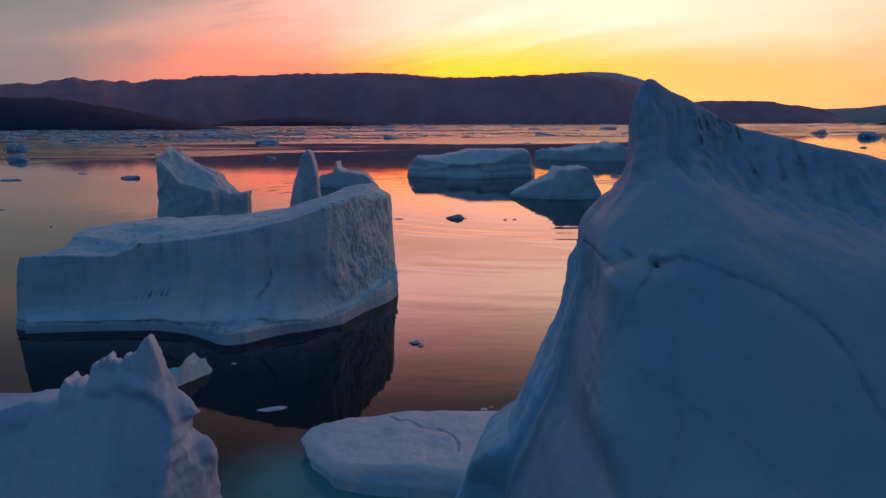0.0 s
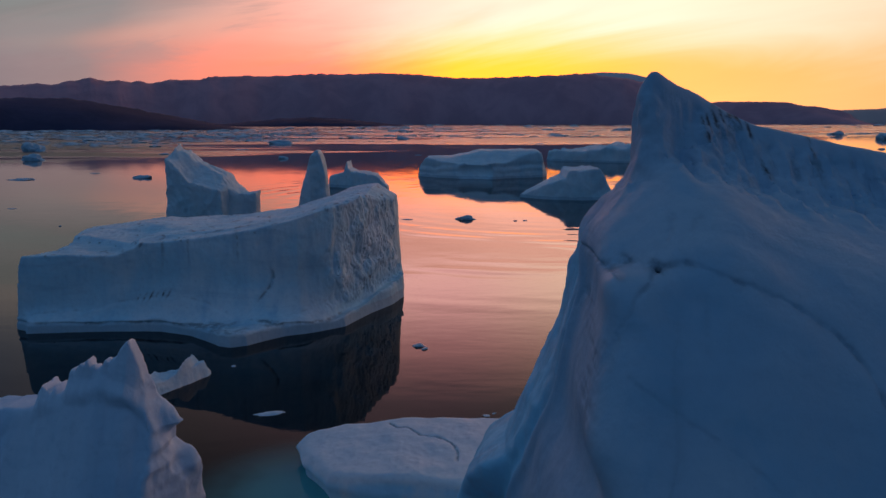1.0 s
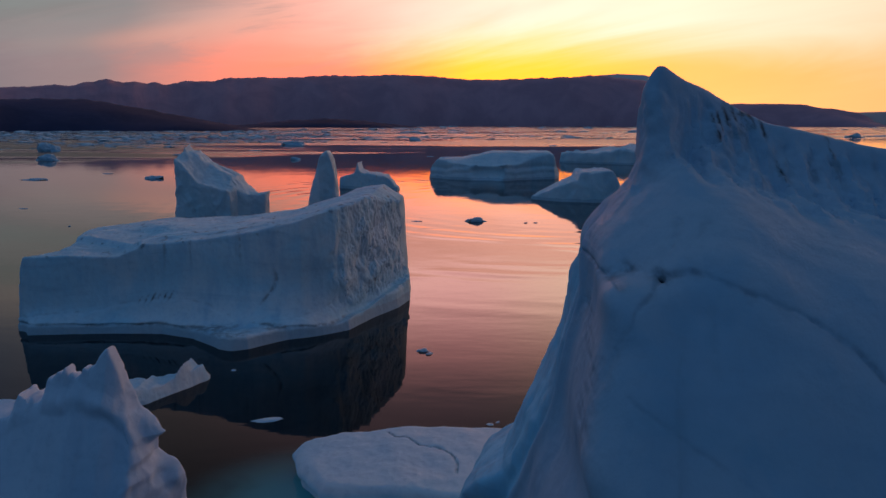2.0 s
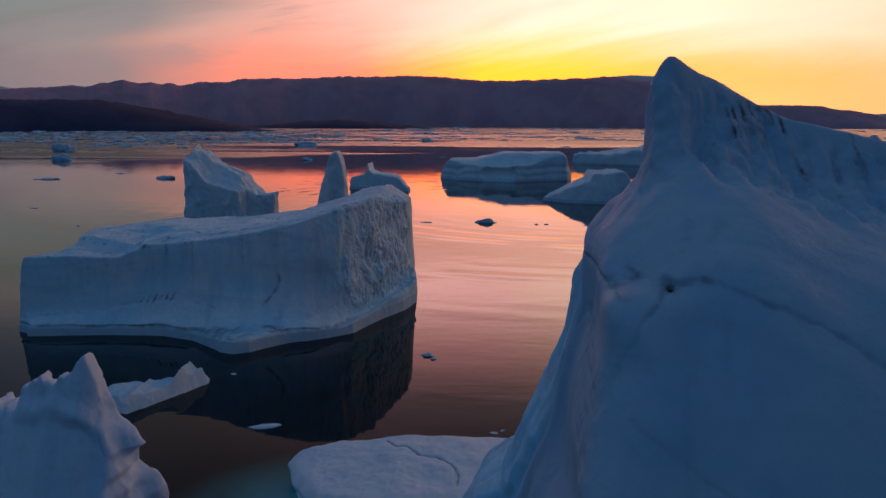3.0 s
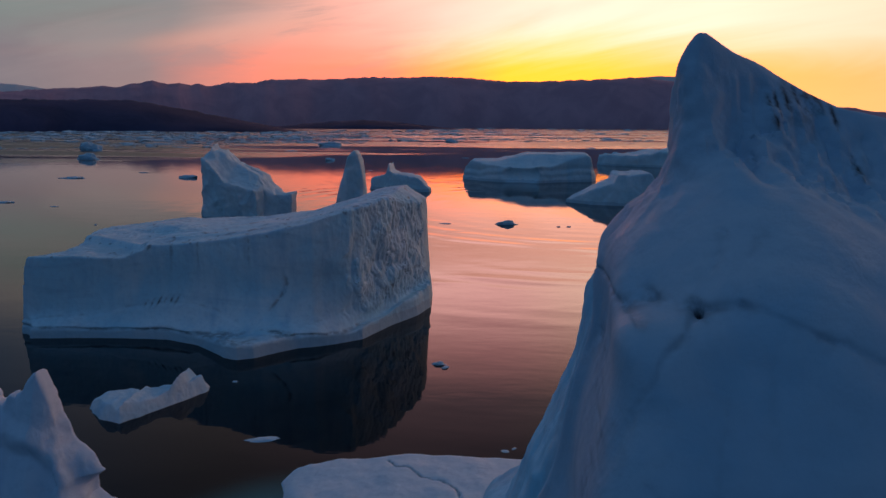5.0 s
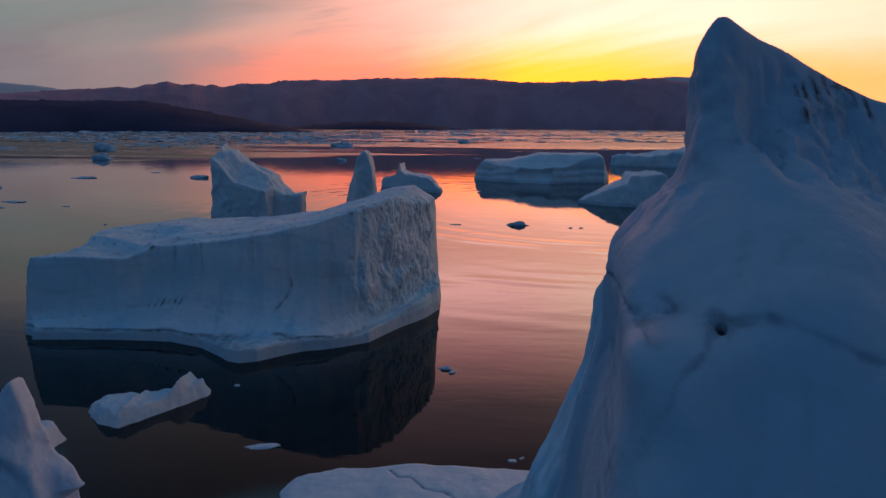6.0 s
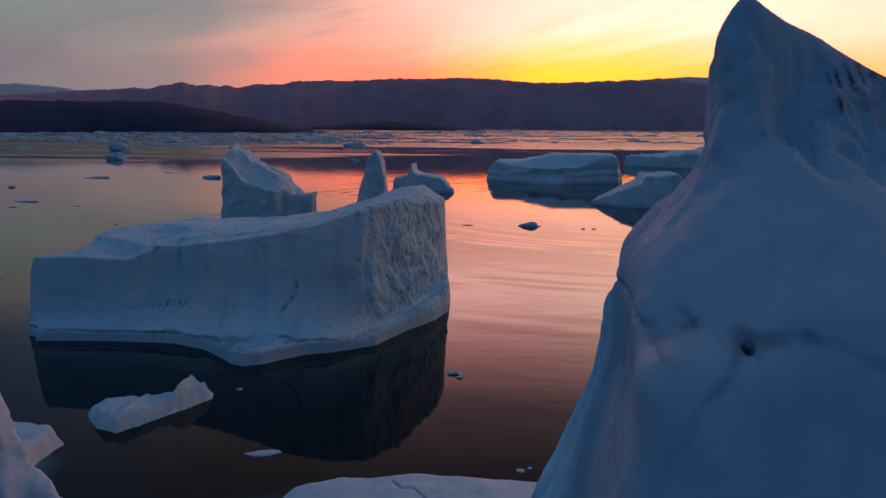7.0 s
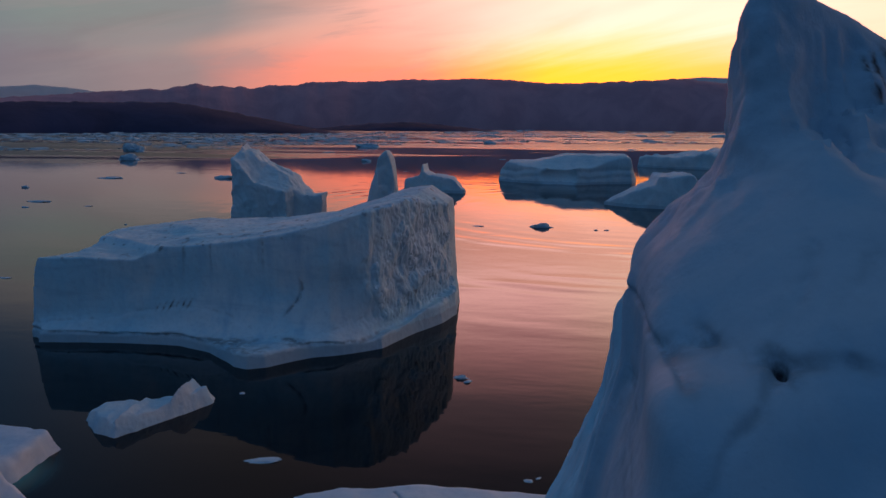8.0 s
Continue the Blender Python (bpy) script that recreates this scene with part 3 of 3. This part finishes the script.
def shelf_rough(x, y, z):
    wx, wy = x + .25 * fbm(x, y, z * 0, 1.2, 3, .6), y + .25 * fbm(x + 7, y, z * 0, 1.2, 3, .6)
    return .13 * fbm(x, y, z, 2.6, 4) + .12 * np.exp(-(from_line(wx, wy, SHELF_CRACK) / .06) ** 2) * step(z, 1.0, 1.4)


# The crack is darkened in colour, as the shade inside it.
shelf = carve("foot_shelf", shelf_field, (-11, 32, -1.2), (8, 46.5, 6), .16, ICE_CRUST, shelf_rough, 1.0, .015, .5, finer=True,
              dust_shade=lambda x, y, z: .45 * np.exp(-(from_line(x + .25 * fbm(x, y, z * 0, 1.2, 3, .6), y + .25 * fbm(x + 7, y, z * 0, 1.2, 3, .6), SHELF_CRACK) / .08) ** 2) * step(z, 1.0, 1.4))
at = np.array([v.co for v in shelf.vertices])
shelf.attributes.new("bare_glow", "FLOAT", "POINT").data.foreach_set("value", (.8 * step(at[:, 2] - shelf_top(at[:, 0], at[:, 1]), -.2, -.55)).astype(np.float32))
part("foot_shelf", shelf, great, "low snow-covered ice foot reaching over the water")

# ---------------------------------------------------------------- the long flat-topped berg
MAIN_WALL = [(-41.8, 66.3), (-37, 66.8), (-30, 67.3), (-24, 67), (-19, 66.4), (-15, 67), (-12.2, 69.2), (-10.6, 72), (-8.6, 77), (-7.2, 82), (-7.4, 86), (-11, 87), (-24, 84.5), (-36, 84), (-42.6, 82), (-39.6, 73), (-38.9, 70.6)]
MAIN_FOOT = [(-40.2, 64.7), (-35.2, 65.6), (-28, 66.2), (-24.5, 64.6), (-22.2, 62.8), (-20.9, 61.75), (-19.8, 61.45), (-18.7, 61.9), (-17.5, 63.2), (-16, 65), (-13, 66.4), (-10.9, 68.2), (-9.0, 73.0), (-7.2, 76.8), (-6.3, 80.5), (-7, 86), (-12, 90), (-38, 89), (-44.5, 82), (-41.5, 71)]
MAIN_TOP = [(-46, 7.0), (-32.6, 7.0), (-31, 7.6), (-29.4, 8.2), (-26, 8.6), (-22.2, 9.0), (-18, 9.8), (-15, 10.6), (-13, 11.2), (-11.2, 11.6), (-9.8, 12.0), (-8, 11.3), (-6, 10.5)]
MAIN_BACK = [(-46, 7.0), (-42.4, 7.3), (-34, 8.3), (-27, 8.5), (-19.8, 9.3), (-15, 10.8), (-13.2, 11.6), (-9.9, 12.1), (-7.8, 11.0), (-6, 10)]


def main_top(x, y):
    t = step(y, 69.5, 80)
    rise = step(y - np.interp(x, [-40, -36, -31.5, -29.5], [72.6, 71.4, 69.6, 65]), -.5, .5)
    return along(x, MAIN_TOP) * (1 - t) + along(x, MAIN_BACK) * t + .55 * step(x, -29, -32) * rise * step(y, 81, 75)


def foot_top(x, y):
    return .75 + .4 * step(x, -12.2, -10.4) + 1.1 * step(x, -10.6, -7.2) + .35 * step(x, -25, -19) * step(x, -12, -17) + .25 * fbm(x, y, y * 0, 4, 3)


def main_field(x, y, z):
    top = main_top(x, y)
    wall = outline(x, y, MAIN_WALL) + .05 * (z - 4)
    body = smax(wall, (z - top) * .92, .18)
    foot = smax(outline(x, y, MAIN_FOOT) + .12 * z, z - foot_top(x, y), .15)
    return smin(body, foot, 2.0 - 1.7 * step(x, -13, -11))


STRATA = [(-42, 1.3), (-36, 1.7), (-31, 2.7), (-27, 3.1), (-24, 2.5), (-21.5, 1.5), (-18, 1.2), (-14, 1.9), (-11, 2.9), (-8, 3.4)]


def main_rough(x, y, z):
    face = step(x - .35 * (y - 69), -13.5, -11.8)
    high = step(z, 1.5, 2.3)
    end = step(x, -41.0, -38.0)
    below = main_top(x, y) - z
    big = .26 * fbm(x, y, z * .8, 6, 3, .45) * (.25 + .75 * end)
    gullies = lambda x, y, z: .6 * fbm(x, y, z * .62, 3.4, 4, .58, True) + .55 * scallops(x, y * .8, z * .62, 2.7, 2) + .13 * fbm(x, y, z * .9, .7, 2, .6, True)
    pits = where(face * high, gullies, x, y, z) + where(face * high * step(below, 3.5, 6), lambda x, y, z: .26 * scallops(x, y, z * .9, 1.3, 4), x, y, z)
    top = step(below, 1.0, .2) * (.16 * fbm(x * .6, y, z, 4.5, 3, .5) + .05 * fbm(x, y, z, .9, 3, .6, True))
    wall = where((1 - face) * end * step(y, 74, 72), lambda x, y, z: .05 * fbm(x, y, z * .3, 1.6, 3) + .12 * scallops(x * .5, y, z * .8, 5.5, 6) + .06 * scallops(x, y, z * .35, 1.7, 15), x, y, z)
    hollow = (1 - face) * .35 * np.exp(-((z - 4.6) / 1.9) ** 2) * step(x, -39, -33) * step(y, 71, 69)
    seam = .2 * np.exp(-((x + 18.3 + .9 * np.sin(z * .9)) / .14) ** 2) * step(z, 2.6, 3.4) * step(z, 6.4, 5.2) * step(y, 72, 70)
    lie = z - along(x, STRATA) - .25 * fbm(x, y, z * 0, 1.5, 3)
    ledge = (1 - face) * (.12 * step(lie, -.3, .4) + .05 * np.exp(-(lie / .15) ** 2) + .12 * np.exp(-((z - foot_top(x, y) - .1) / .1) ** 2)) * step(y, 70, 69)
    return big + pits + top + wall + hollow + seam + ledge - (1 - face) * .2


def main_dust_shade(x, y, z):
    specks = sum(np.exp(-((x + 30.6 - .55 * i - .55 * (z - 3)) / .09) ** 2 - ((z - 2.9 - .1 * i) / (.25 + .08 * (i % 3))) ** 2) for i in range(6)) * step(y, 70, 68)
    # Dark hollows of the rough end, their shade put into the colour.
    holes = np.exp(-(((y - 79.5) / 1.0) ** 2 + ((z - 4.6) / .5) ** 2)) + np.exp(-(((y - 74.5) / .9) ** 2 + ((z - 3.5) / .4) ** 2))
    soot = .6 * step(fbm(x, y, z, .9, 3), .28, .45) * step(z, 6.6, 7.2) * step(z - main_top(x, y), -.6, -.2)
    # The undercut above the foot is drawn as a dark line of shade.
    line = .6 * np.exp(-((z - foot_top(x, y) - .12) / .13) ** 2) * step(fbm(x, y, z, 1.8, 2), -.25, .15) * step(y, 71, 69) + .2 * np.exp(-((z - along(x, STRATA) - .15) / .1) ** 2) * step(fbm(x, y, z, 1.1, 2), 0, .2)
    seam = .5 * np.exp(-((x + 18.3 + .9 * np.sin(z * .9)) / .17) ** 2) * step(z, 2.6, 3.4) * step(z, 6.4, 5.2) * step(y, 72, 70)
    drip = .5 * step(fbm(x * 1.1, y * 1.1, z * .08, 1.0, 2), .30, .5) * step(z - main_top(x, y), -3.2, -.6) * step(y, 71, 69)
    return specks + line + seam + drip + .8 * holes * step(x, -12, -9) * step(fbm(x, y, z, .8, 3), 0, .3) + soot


main = thing("iceberg", "long flat-topped iceberg with a sheer wall and rough end", "iceberg", group="icebergs")
part("slab", carve("slab", main_field, (-47, 59.8, -.7), (-4.5, 91.5, 13.4), .22, ICE_MAIN, main_rough, 1.3, .04, .5, dust_shade=main_dust_shade, crisp=28, finer=True), main)

# ---------------------------------------------------------------- the jagged berg in the foreground
JAG_TOP = [(-30, 6), (-24, 7.4), (-17.8, 8.5), (-16.4, 8.95), (-15.2, 9), (-15, 9.5), (-14.87, 9.95), (-14.7, 9.5), (-14, 9.6), (-13.65, 10.3), (-13.36, 10.65), (-12.7, 10.5),
           (-12.1, 10.8), (-11.75, 11.4), (-11.45, 11.65), (-11.15, 10.9), (-11, 10.3), (-10.4, 9.3), (-9.7, 8.5), (-8, 6)]
JAG_EDGE = [(-2, -9.2), (0, -9.3), (4, -9.7), (5.4, -9.55), (6.4, -9.5), (7, -9.8), (7.4, -10.3), (7.9, -10.15), (8.3, -9.7), (9.3, -10.55), (10.2, -11.12), (11.5, -11.35), (13, -11.6)]


def jag_field(x, y, z):
    top = along(x, JAG_TOP) + .30 * np.abs(np.sin(x * 9.5) * np.sin(x * 4.3 + 1)) ** 1.6 * step(x, -11.7, -12.1) * step(x, -15.4, -15)
    drop = np.maximum(eased(x, JAG_TOP, 2.2) - z, 0)
    front = (26.6 - .52 * drop - .25 * np.maximum(top - z, 0) * step(drop, 1, .3) - y) * .88
    back = (y - 27.2 - .3 * drop - .25 * np.maximum(-13 - x, 0)) * .9
    inward = np.maximum(27.2 + .3 * drop - y, 0)
    near = step(inward, .25, 1.0)
    right = x - along(z, JAG_EDGE) * (1 - near) - eased(z, JAG_EDGE, 1.3) * near + .27 * inward - .25 * step(z, 9.2, 10.4)
    f = smax(front, back, .1)
    return smax(smax(f, right * .9, .10), (z - top) * .6, .08)


def jag_rough(x, y, z):
    drop = np.maximum(eased(x, JAG_TOP, 2.2) - z, 0)
    side = step(x - eased(z, JAG_EDGE, 1.3) + .27 * np.maximum(27.2 + .3 * drop - y, 0), -.16, -.02)
    crest = step(z - along(x, JAG_TOP), -.9, -.2)
    teeth = .05 * fbm(x, y * .4, z * .5, .3, 2, .6, True) * crest * step(z, 11.3, 10.6) * step(x, -16, -15)
    return .12 * fbm(x, y, z, 2.5, 2) + side * step(z, 10.5, 9.5) * (.24 * scallops(x, y, z * .8, 1.7, 8) + .05 * fbm(x, y, z, .6, 2)) + teeth


jag = thing("iceberg", "jagged pale iceberg with a spiked crest and wavy edge", "iceberg", group="icebergs")
part("blade", carve("blade", jag_field, (-27, 15.5, -.8), (-7.6, 33, 12.2), .13, ICE_JAG, jag_rough, .8, .015, .3, finer=True), jag)
JAG_FOOT = [(-34, 47.5), (-28.4, 47.3), (-25.2, 47), (-24.4, 46.3), (-24.3, 44.3), (-24, 42.5), (-25, 40.5), (-29, 38), (-34, 38)]
part("foot_shelf", carve("foot_shelf", lambda x, y, z: smax(outline(x, y, JAG_FOOT) + .35 * z, z - 1.15 + .03 * np.maximum(-26 - x, 0), .5),
                         (-35, 36, -.8), (-22, 49, 2.5), .16, ICE_JAG, lambda x, y, z: .3 * fbm(x, y, z, 2, 3), 1.0, .02, .5), jag, "low ice ledge just above the water")


# ---------------------------------------------------------------- bergs farther out
def berg(label, plan, tops, h, lean=.06, relief=.5, size=4.0, slope_y=0.0, y0=0.0, k=.5, mat=ICE_FAR_HAZED, ridged=False, notch=0.0, name="iceberg", category="iceberg", group="icebergs", fine=.05, fronts=None, y1=0.0, scoop=None):
    """A berg from its outline at the water and the height of its top along x."""
    xs, ys = [p[0] for p in plan], [p[1] for p in plan]
    cx, cy = sum(xs) / len(xs), sum(ys) / len(ys)
    peak = max(p[1] for p in tops) + relief + .6

    def field(x, y, z):
        wob = fbm(x, y, x * 0, 9, 2) * 1.6 if notch else 0
        z1 = z + wob
        wall = outline(x, y, plan) + lean * z + notch * np.exp(-((z1 - peak * .42) / (peak * .07)) ** 2) + notch * .7 * np.exp(-((z1 - peak * .2) / (peak * .04)) ** 2)
        top = along(x, tops) + slope_y * (y - y0)
        if fronts:
            t = step(y, y0, y1)
            top = along(x, fronts) * (1 - t) + top * t
        f = smax(wall, (z - top) * .75, k)
        if scoop:
            f = smax(f, scoop[3] - np.sqrt((x - scoop[0]) ** 2 + (y - scoop[1]) ** 2 + 4 * (z - scoop[2]) ** 2), .5)
        return f

    def rough(x, y, z):
        return relief * (.45 * fbm(x, y, z * .7, size, 3, .5, ridged) + .9 * scallops(x, y, z * .6, size * .9, 4) + .3 * scallops(x, y, z, size * .35, 7))

    me = carve(name, field, (min(xs) - 1.5, min(ys) - 1.5, -.8), (max(xs) + 1.5, max(ys) + 1.5, peak), h, mat, rough, relief * 2.5 + .5, fine, h * 3, (cx, cy, 0), crisp=16)
    ob = new(name, me)
    ob.location = (cx, cy, 0)
    return tagged(ob, label, category, group)


berg("tower-shaped iceberg with a steep face and sloping back", [(-60, 142), (-55, 141.4), (-48.6, 142), (-48.2, 145), (-43, 147), (-43.4, 151), (-50, 153), (-58, 151), (-61, 146)],
     [(-62, 12), (-60.2, 12.9), (-59.4, 14.2), (-59.0, 14.9), (-58.6, 14.0), (-57.4, 13.5), (-56, 12.2), (-53.8, 10.5), (-51.4, 9.5), (-49.8, 8.6), (-48.4, 7.0), (-47.2, 5.6), (-46.2, 5.0), (-42, 5.0)], .22, .03, .55, 2.4, k=.1, ridged=True,
     fronts=[(-62, 12), (-59.5, 12.2), (-58.2, 11.4), (-56.6, 9.3), (-54.8, 7.4), (-52, 6.9), (-48.8, 5.9), (-48, 4.9), (-42, 4.9)], y0=142.6, y1=147.5)
berg("slender rounded ice pinnacle standing in the water", [(-36.2, 153), (-33, 151.5), (-29.6, 152.6), (-29, 155), (-31, 158), (-35, 157)],
     [(-37, 1), (-35.8, 2.5), (-34.5, 7.2), (-33, 11.8), (-32.3, 13.1), (-31.6, 13.6), (-30.9, 12.6), (-30.2, 10.5), (-29.5, 6), (-28.9, 0)], .2, .05, .45, 3, k=.4)
berg("small low iceberg with one thin spike", [(-42, 216), (-37, 213), (-30, 209), (-23.4, 209), (-23.2, 213), (-30, 221), (-38, 222)],
     [(-43, 2.5), (-40.8, 3.5), (-37.4, 4.2), (-36.5, 5.2), (-35.8, 8.2), (-35.2, 5.6), (-33.3, 4.7), (-30, 4.6), (-26.8, 4.0), (-24, 1.4), (-22, .4)], .26, .12, .35, 3.0, k=.1, ridged=True)
berg("broad layered tabular iceberg with wave-cut grooves", [(-18.2, 260), (-10, 252), (2, 246), (8, 246), (18, 253), (26.5, 256), (28.5, 262), (26, 275), (0, 280), (-14, 272)],
     [(-19, 3.5), (-17, 4.6), (-15, 6.6), (-6, 7.0), (1, 8.2), (4.5, 9.0), (24.5, 9.2), (26, 8.2), (27.5, 3.2), (29, 1.5)], .5, .08, .55, 9, k=.2, notch=.35, scoop=(1, 241, 2.6, 9.5), fronts=[(-19, 3.2), (-16, 4.8), (-12, 5.6), (2, 5.0), (8, 5.4), (25, 6.2), (29, 2)], y0=250, y1=258)
berg("flat distant ice floe with hummocks along its back", [(38.5, 366), (50, 356), (66, 348), (82, 345), (110, 350), (125, 370), (90, 392), (50, 388)],
     [(37, 4), (39, 4.9), (52, 4.9), (58, 5.0), (64, 6.4), (68, 7.2), (72, 6.2), (77, 8.4), (80, 7.4), (83, 5), (126, 4.5)], .8, .1, 1.3, 6, k=.7)
berg("wedge-shaped iceberg sloping into the water", [(13.4, 188.5), (20, 183), (28, 181), (37, 182.5), (37.5, 187), (34, 196), (24, 197), (17, 193)],
     [(13, .7), (16, 1.8), (19.4, 3.5), (22.5, 4.7), (24.8, 5.4), (25.6, 7.2), (29, 7.5), (33.4, 7.9), (34.6, 6.2), (36.4, 2.4), (37.4, 1.0), (38.5, 0)], .3, .12, .55, 4.5, k=.1, ridged=True)

# floating pieces close by
berg("ragged floating ice piece with a pointed hump", [(-25.7, 50.3), (-23.9, 48.7), (-22.3, 48.2), (-21.6, 49.4), (-20.8, 51.0), (-19.8, 52.8), (-19.1, 54.4), (-19.5, 55.3), (-21, 54.8), (-22.1, 52.8), (-23.4, 52.1), (-25.1, 51.8)],
     [(-26, .3), (-25.3, .7), (-24.4, .95), (-23.2, .95), (-22.65, .7), (-22.4, 1.15), (-21.9, .9), (-21.3, .75), (-20.8, .95), (-20.45, 1.7), (-20.1, 1.0), (-19.6, 1.1), (-19.15, 1.0), (-18.9, .3)], .08, .4, .16, 1.3, 0, 52, .05, ICE_SMALL,
     name="ice_chunk", category="ice", group="floating ice", fine=.03)


# ---------------------------------------------------------------- loose growlers and brash
def growler_mesh(seed, flat):
    bm = bmesh.new()
    bmesh.ops.create_icosphere(bm, subdivisions=3, radius=1.0)
    for v in bm.verts:
        p = v.co.copy()
        d = 1 + .45 * noise.noise(p * 1.3 + Vector((seed * 7.1, 0, 0))) + .22 * noise.noise(p * 3.1 + Vector((0, seed * 3.3, 0))) + .16 * noise.noise(p * 7.3 + Vector((seed, seed, 0)))
        v.co = Vector((p.x * d, p.y * d * .8, max(p.z * d * flat, -.25)))
    me = bpy.data.meshes.new("growler")
    bm.to_mesh(me)
    bm.free()
    me.materials.append(ICE_SMALL)
    return me


GROWLERS = [growler_mesh(i, f) for i, f in enumerate((.35, .5, .28, .6, .42))]


def growler(x, y, w, shape, turn=0.0, deep=1.0, tall=1.0, label="small white ice floe adrift on dark water"):
    ob = new("growler", GROWLERS[shape % 5])
    ob.matrix_basis = Matrix.Translation((x, y, 0)) @ Matrix.Rotation(turn, 4, "Z") @ Matrix.Diagonal((w / 2, w / 2 * deep, w / 2 * tall, 1))
    return tagged(ob, label, "ice", "floating ice")


for x, y, w, shape, turn, deep, tall in (
        (-12.35, 47.1, 1.9, 2, .35, .5, .35), (-3.3, 62.2, 1.0, 1, .2, .8, .9), (-2.7, 61.5, .7, 3, 1.2, .8, .6), (.2, 145.2, 3.8, 1, .1, .5, .8), (-17.95, 56.4, .4, 0, 0, 1, 1),
        (-165, 631, 22, 0, .1, .6, .8), (-71.6, 758, 12, 3, 0, .6, 1), (-98, 377, 5, 3, 0, .7, .9), (113, 944, 26, 2, 0, .5, .6), (302, 1476, 30, 4, 0, .6, .9),
        (492, 994, 22, 1, 0, .6, 1), (453, 805, 24, 3, .2, .6, .9), (287, 516, 5, 0, 0, .7, 1), (-289, 468, 14, 3, .3, .6, 1.3), (-221, 358, 12, 1, 0, .6, 1.0),
        (-151, 238, 9, 2, .1, .4, .3), (-114, 248, 5.6, 4, 0, .6, .9), (-11.7, 144.4, 2.2, 2, 0, .5, .4), (-76.6, 132.7, .6, 1, 0, .8, 1), (-142, 269, 4, 2, 0, .4, .4),
        (-158, 496, 9, 2, 0, .4, .4), (-152, 199, 2.6, 1, 0, .7, .8), (-120.6, 165.3, 6, 2, .1, .5, .35), (-115, 154, 1.8, 0, 0, .6, .6), (-103, 159, 2.2, 2, 0, .5, .4),
        (-153, 243, 6, 2, 0, .4, .3), (-62.8, 87, 1.6, 2, 0, .6, .4), (2.4, 47.3, .5, 0, 0, .8, .6), (2.9, 47.7, .35, 1, 1, .8, .6), (12, 143.7, .9, 0, 0, .8, .8),
        (10, 143.3, .8, 1, 0, .8, .8), (-60, 300, 2, 2, 0, .5, .5), (-180, 420, 7, 1, 0, .5, .5), (-30, 420, 4, 2, 0, .5, .5), (60, 620, 8, 0, 0, .5, .5)):
    growler(x, y, w, shape, turn, deep, tall)


def brash(name, label, count, r0, r1, a0, a1, size, seed, thick=0.0):
    """Countless far floes in drifting lanes, as one mesh."""
    rng = np.random.RandomState(seed)
    verts, faces = [], []
    while len(faces) < count * 9:
        r = 1 / (1 / r1 + rng.rand() * (1 / r0 - 1 / r1))
        a = radians(a0 + (a1 - a0) * rng.rand())
        x, y = r * math.sin(a), r * math.cos(a)
        lane = noise.noise(Vector((x / 420, y / 140, seed))) + .5 * noise.noise(Vector((x / 130, y / 45, seed + 3)))
        if lane < rng.rand() * .6 - .15 + .75 * (1 - min(1, r / 1150)) + .012 * max(0, math.degrees(a) - 2) - thick * min(1, max(0, (r - 780) / 250)):
            continue
        w = size * (.35 + rng.rand() ** 5 * 2.0) * (.3 + r / 1200)
        tall = w * (.02 + .10 * rng.rand() ** 3)
        i0, k = len(verts), 8
        for ring, zz, q in ((1.0, -.2, 1), (.94, tall * .7, 1)):
            for j in range(k):
                b = 2 * math.pi * j / k
                rr = w * ring * (.7 + .6 * rng.rand()) * .5
                verts.append((x + rr * math.cos(b), y + rr * math.sin(b) * .55, zz * (1 if q else 1) * (.7 + .6 * rng.rand()) if zz > 0 else zz))
        verts.append((x + w * .1 * rng.randn(), y, tall * (1 + .6 * rng.rand())))
        for j in range(k):
            a1_, b1_ = i0 + j, i0 + (j + 1) % k
            faces += [(a1_, b1_, b1_ + k, a1_ + k), (a1_ + k, b1_ + k, i0 + 2 * k)]
    ob = new(name, mesh_of(name, verts, faces, ICE_FAR_HAZED, False))
    return tagged(ob, label, "ice", kind="stuff")


brash("brash_ice", "wide band of broken brash ice near the far shore", 9000, 600, 3800, -55, 45, 7.5, 2)
brash("brash_ice", "thick field of pale brash ice under the dark shore hills", 6000, 720, 1600, -50, -12, 7.0, 5, .55)
